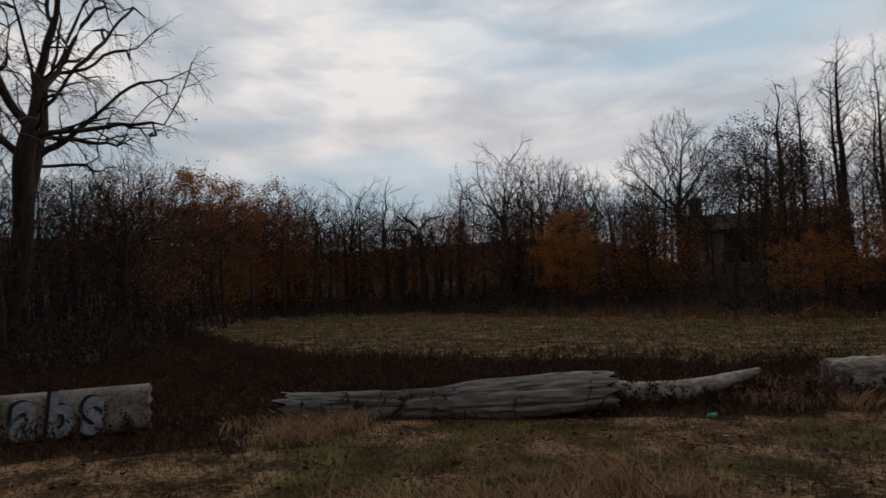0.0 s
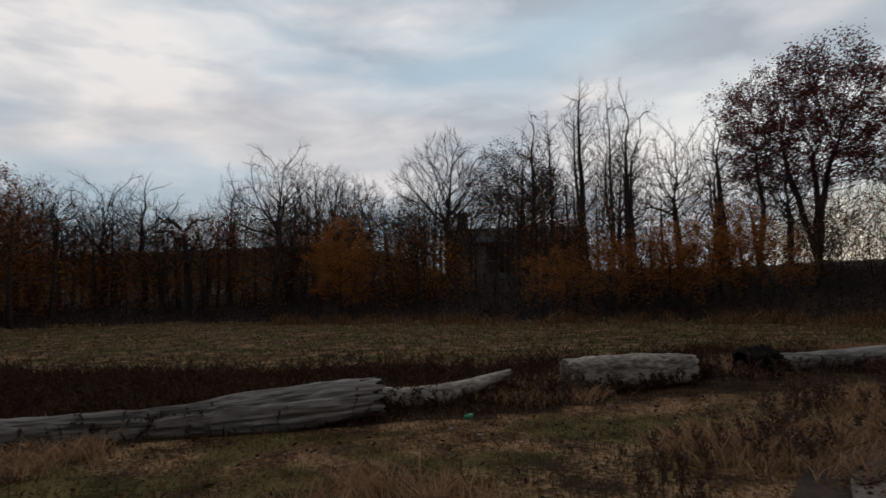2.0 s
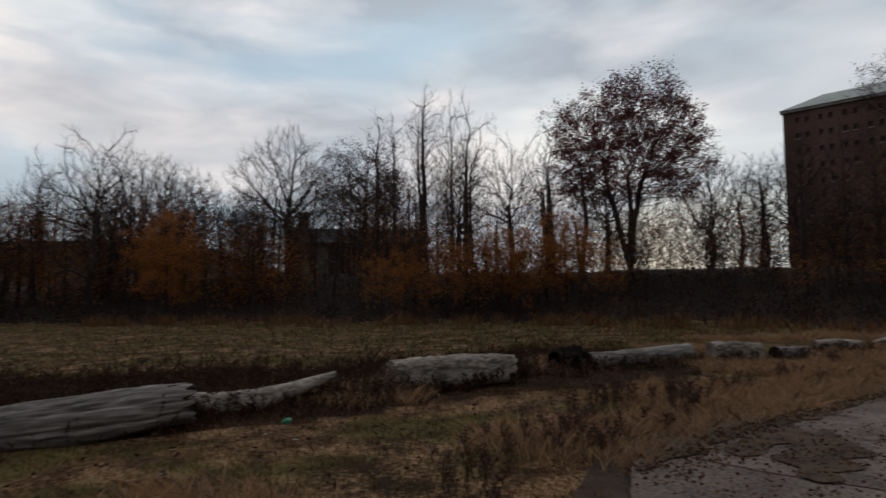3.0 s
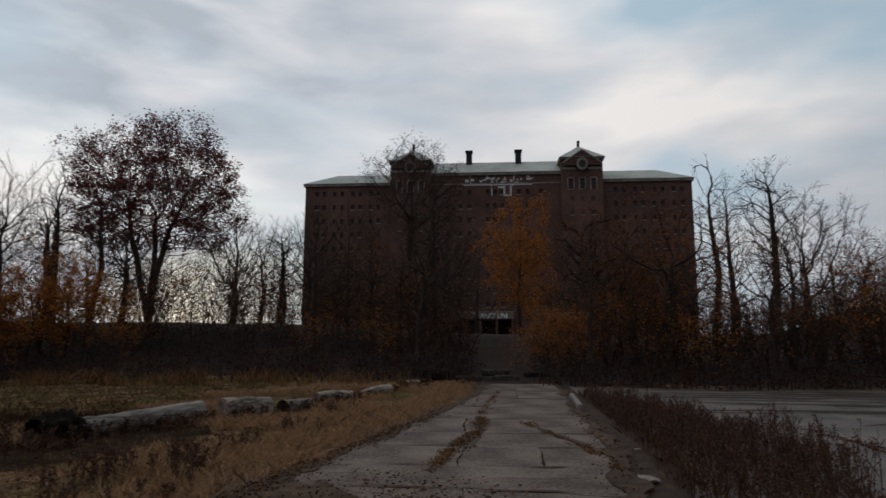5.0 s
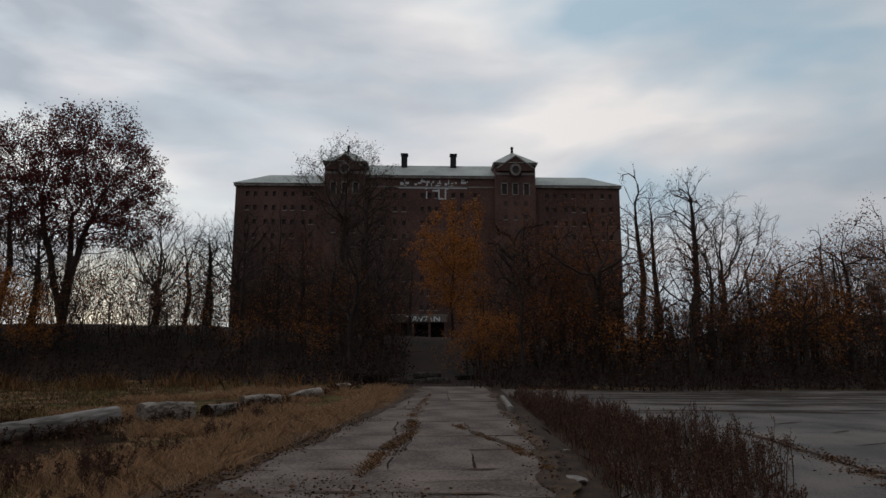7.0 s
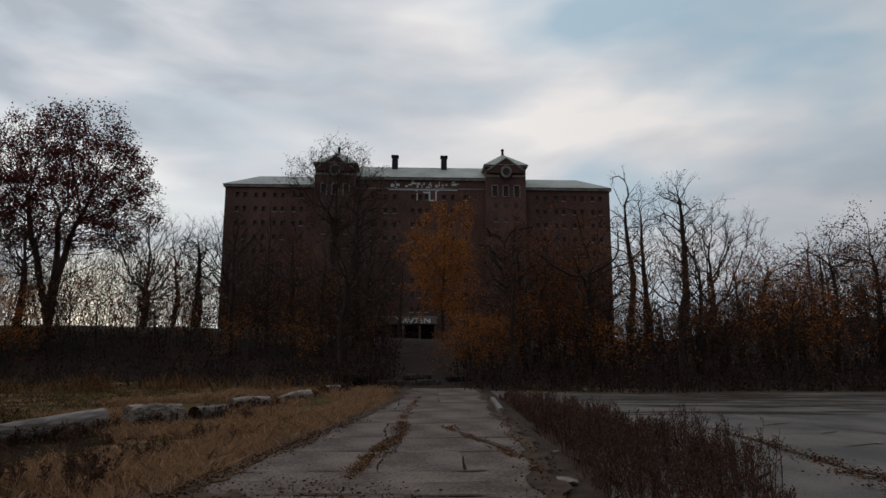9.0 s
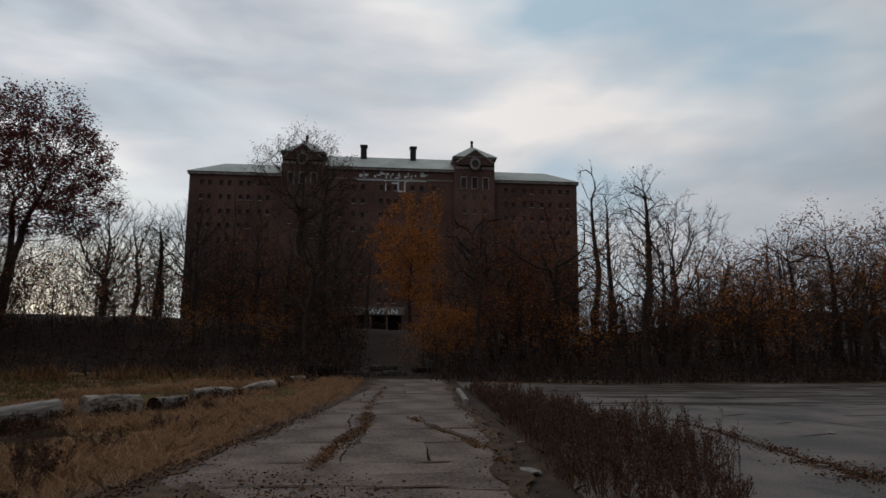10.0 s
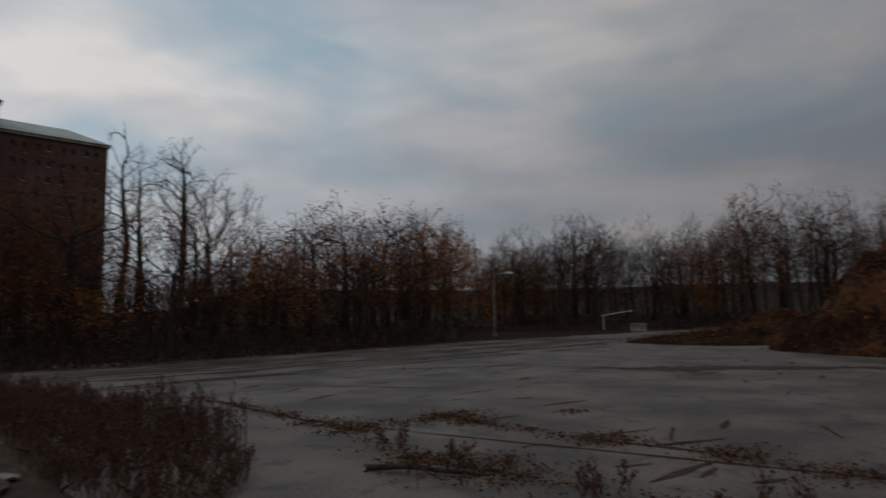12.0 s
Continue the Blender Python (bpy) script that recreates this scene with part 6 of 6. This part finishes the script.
    for a, b, w in (((12.6, 0.05), (10.2, -0.05), 0.22), ((10.2, -0.05), (8.2, 0.3), 0.35), ((10.6, -1.2), (8.2, -1.9), 0.2), ((5.5, 1.7), (3.2, 1.2), 0.6), ((6.2, 2.1), (3.6, 2.0), 0.6), ((4.4, 0.6), (3.0, 0.1), 0.4)):
        strip(a, b, w, 24, 0.070)
    single("soil_patches", mesh("soil_patches", verts, faces, SOIL), "brown soil and moss creeping over the drive", "dirt", kind="stuff")


make_streaks()

# kerb, rubble, tin, stick and far small things
part_me = box_mesh("kerb", -1.9, 1.9, -0.07, 0.07, -0.05, 0.14, STONE, 0.02)
single("kerb", part_me, "pale concrete kerb stone beside the drive", "kerb", pose(16.6, -2.62, 0.02, 0, 0, -3), kind="structure")


def make_rubble(x, y, s, seed, label):
    bm = bmesh.new()
    bmesh.ops.create_icosphere(bm, subdivisions=1, radius=1)
    for v in bm.verts:
        f = 1 + 0.35 * noise.noise(v.co * 1.6 + Vector((seed, 0, 0)))
        v.co = Vector((v.co.x * f * s, v.co.y * f * s * 0.6, v.co.z * f * s * 0.16))
    single("rubble", from_bm("rubble", bm, STONE if seed % 2 else CONCRETE), label, "rubble", pose(x, y, 0.05 + s * 0.06, 0, 0, seed * 37), group="rubble on the pavement")


for i, (x, y, s) in enumerate([(6.0, -2.25, 0.2), (6.2, -6.3, 0.10), (8.3, -2.6, 0.08), (4.7, -3.0, 0.07), (9.2, -8.6, 0.10), (3.6, -8.2, 0.08), (5.6, -6.1, 0.07), (2.8, -5.9, 0.06), (1.0, 5.9, 0.05), (-0.6, 5.6, 0.04), (0.9, 6.4, 0.04), (13, -14, 0.12)]):
    make_rubble(x, y, s, i + 1, "pale chunk of broken concrete")


def make_tin():
    ob = thing("drink_can", "crushed green drink can lying in the grass", "can", pose(1.45, 6.85, 0.06, 0, 90, 25))
    bm = bmesh.new()
    bmesh.ops.create_cone(bm, cap_ends=True, segments=18, radius1=0.036, radius2=0.033, depth=0.14)
    bmesh.ops.bevel(bm, geom=[e for e in bm.edges if abs(e.verts[0].co.z - e.verts[1].co.z) < 1e-5], offset=0.006, segments=2, affect="EDGES")
    part("body", from_bm("body", bm, GREEN, True), ob)
    bm = bmesh.new()
    bmesh.ops.create_cone(bm, cap_ends=True, segments=18, radius1=0.031, radius2=0.031, depth=0.006, matrix=pose(0, 0, 0.072))
    part("lid", from_bm("lid", bm, METAL), ob, "pale metal lid")


make_tin()
v, q = tubes([(np.array([(3.4, -5.0, 0.06), (3.0, -5.25, 0.09), (2.7, -5.4, 0.07), (2.2, -5.6, 0.06)]), np.array([0.035, 0.03, 0.025, 0.012])), (np.array([(2.9, -5.3, 0.08), (2.7, -5.2, 0.1), (2.4, -5.15, 0.07)]), np.array([0.018, 0.014, 0.008]))], lambda r: 7)
single("fallen_branch", mesh("fallen_branch", v, q, BARK, True), "dark fallen branch on the asphalt", "branch")


def make_barrier():
    x, y = 24.4, -50.4
    ob = thing("concrete_barrier", "pale concrete barrier block at the edge of the lot", "barrier", pose(x, y, 0.03, 0, 0, 20) @ Matrix.Diagonal((0.7, 0.7, 0.75, 1)))
    bm = bmesh.new()
    prof = [(-0.35, 0), (0.35, 0), (0.3, 0.2), (0.14, 0.45), (0.12, 0.95), (-0.12, 0.95), (-0.14, 0.45), (-0.3, 0.2)]
    f = bm.faces.new([bm.verts.new((-0.9, a, b)) for a, b in prof])
    r = bmesh.ops.extrude_face_region(bm, geom=[f])
    bmesh.ops.translate(bm, verts=[v for v in r["geom"] if isinstance(v, bmesh.types.BMVert)], vec=(1.8, 0, 0))
    part("block", from_bm("block", bm, CONCRETE), ob)
    gate = thing("gate_bar", "white slanting gate bar at the lot's exit", "gate", pose(29.4, -55.8, 0.0, 0, 0, 25) @ Matrix.Diagonal((0.75, 0.75, 0.9, 1)))
    v, q = tubes([(np.array([(-1.8, 0, 2.0), (0, 0, 1.8), (2.0, 0, 1.5)]), np.array([0.05, 0.05, 0.05]))], lambda r: 8)
    part("bar", mesh("bar", v, q, WHITE, True), gate)
    for px, pz in ((1.8, 1.55),):
        part("post", box_mesh("post", px - 0.08, px + 0.08, -0.08, 0.08, -0.1, pz, METAL, 0.01), gate)


make_barrier()
v, q = tubes([(np.array([(-13.2, 17.2, 0.22), (-11.7, 17.7, 0.32), (-10.4, 18.1, 0.40)]), np.array([0.035, 0.03, 0.02]))], lambda r: 7)
single("fallen_pole", mesh("fallen_pole", v, q, WOOD, True), "pale bare pole lying in the dark weeds", "pole")
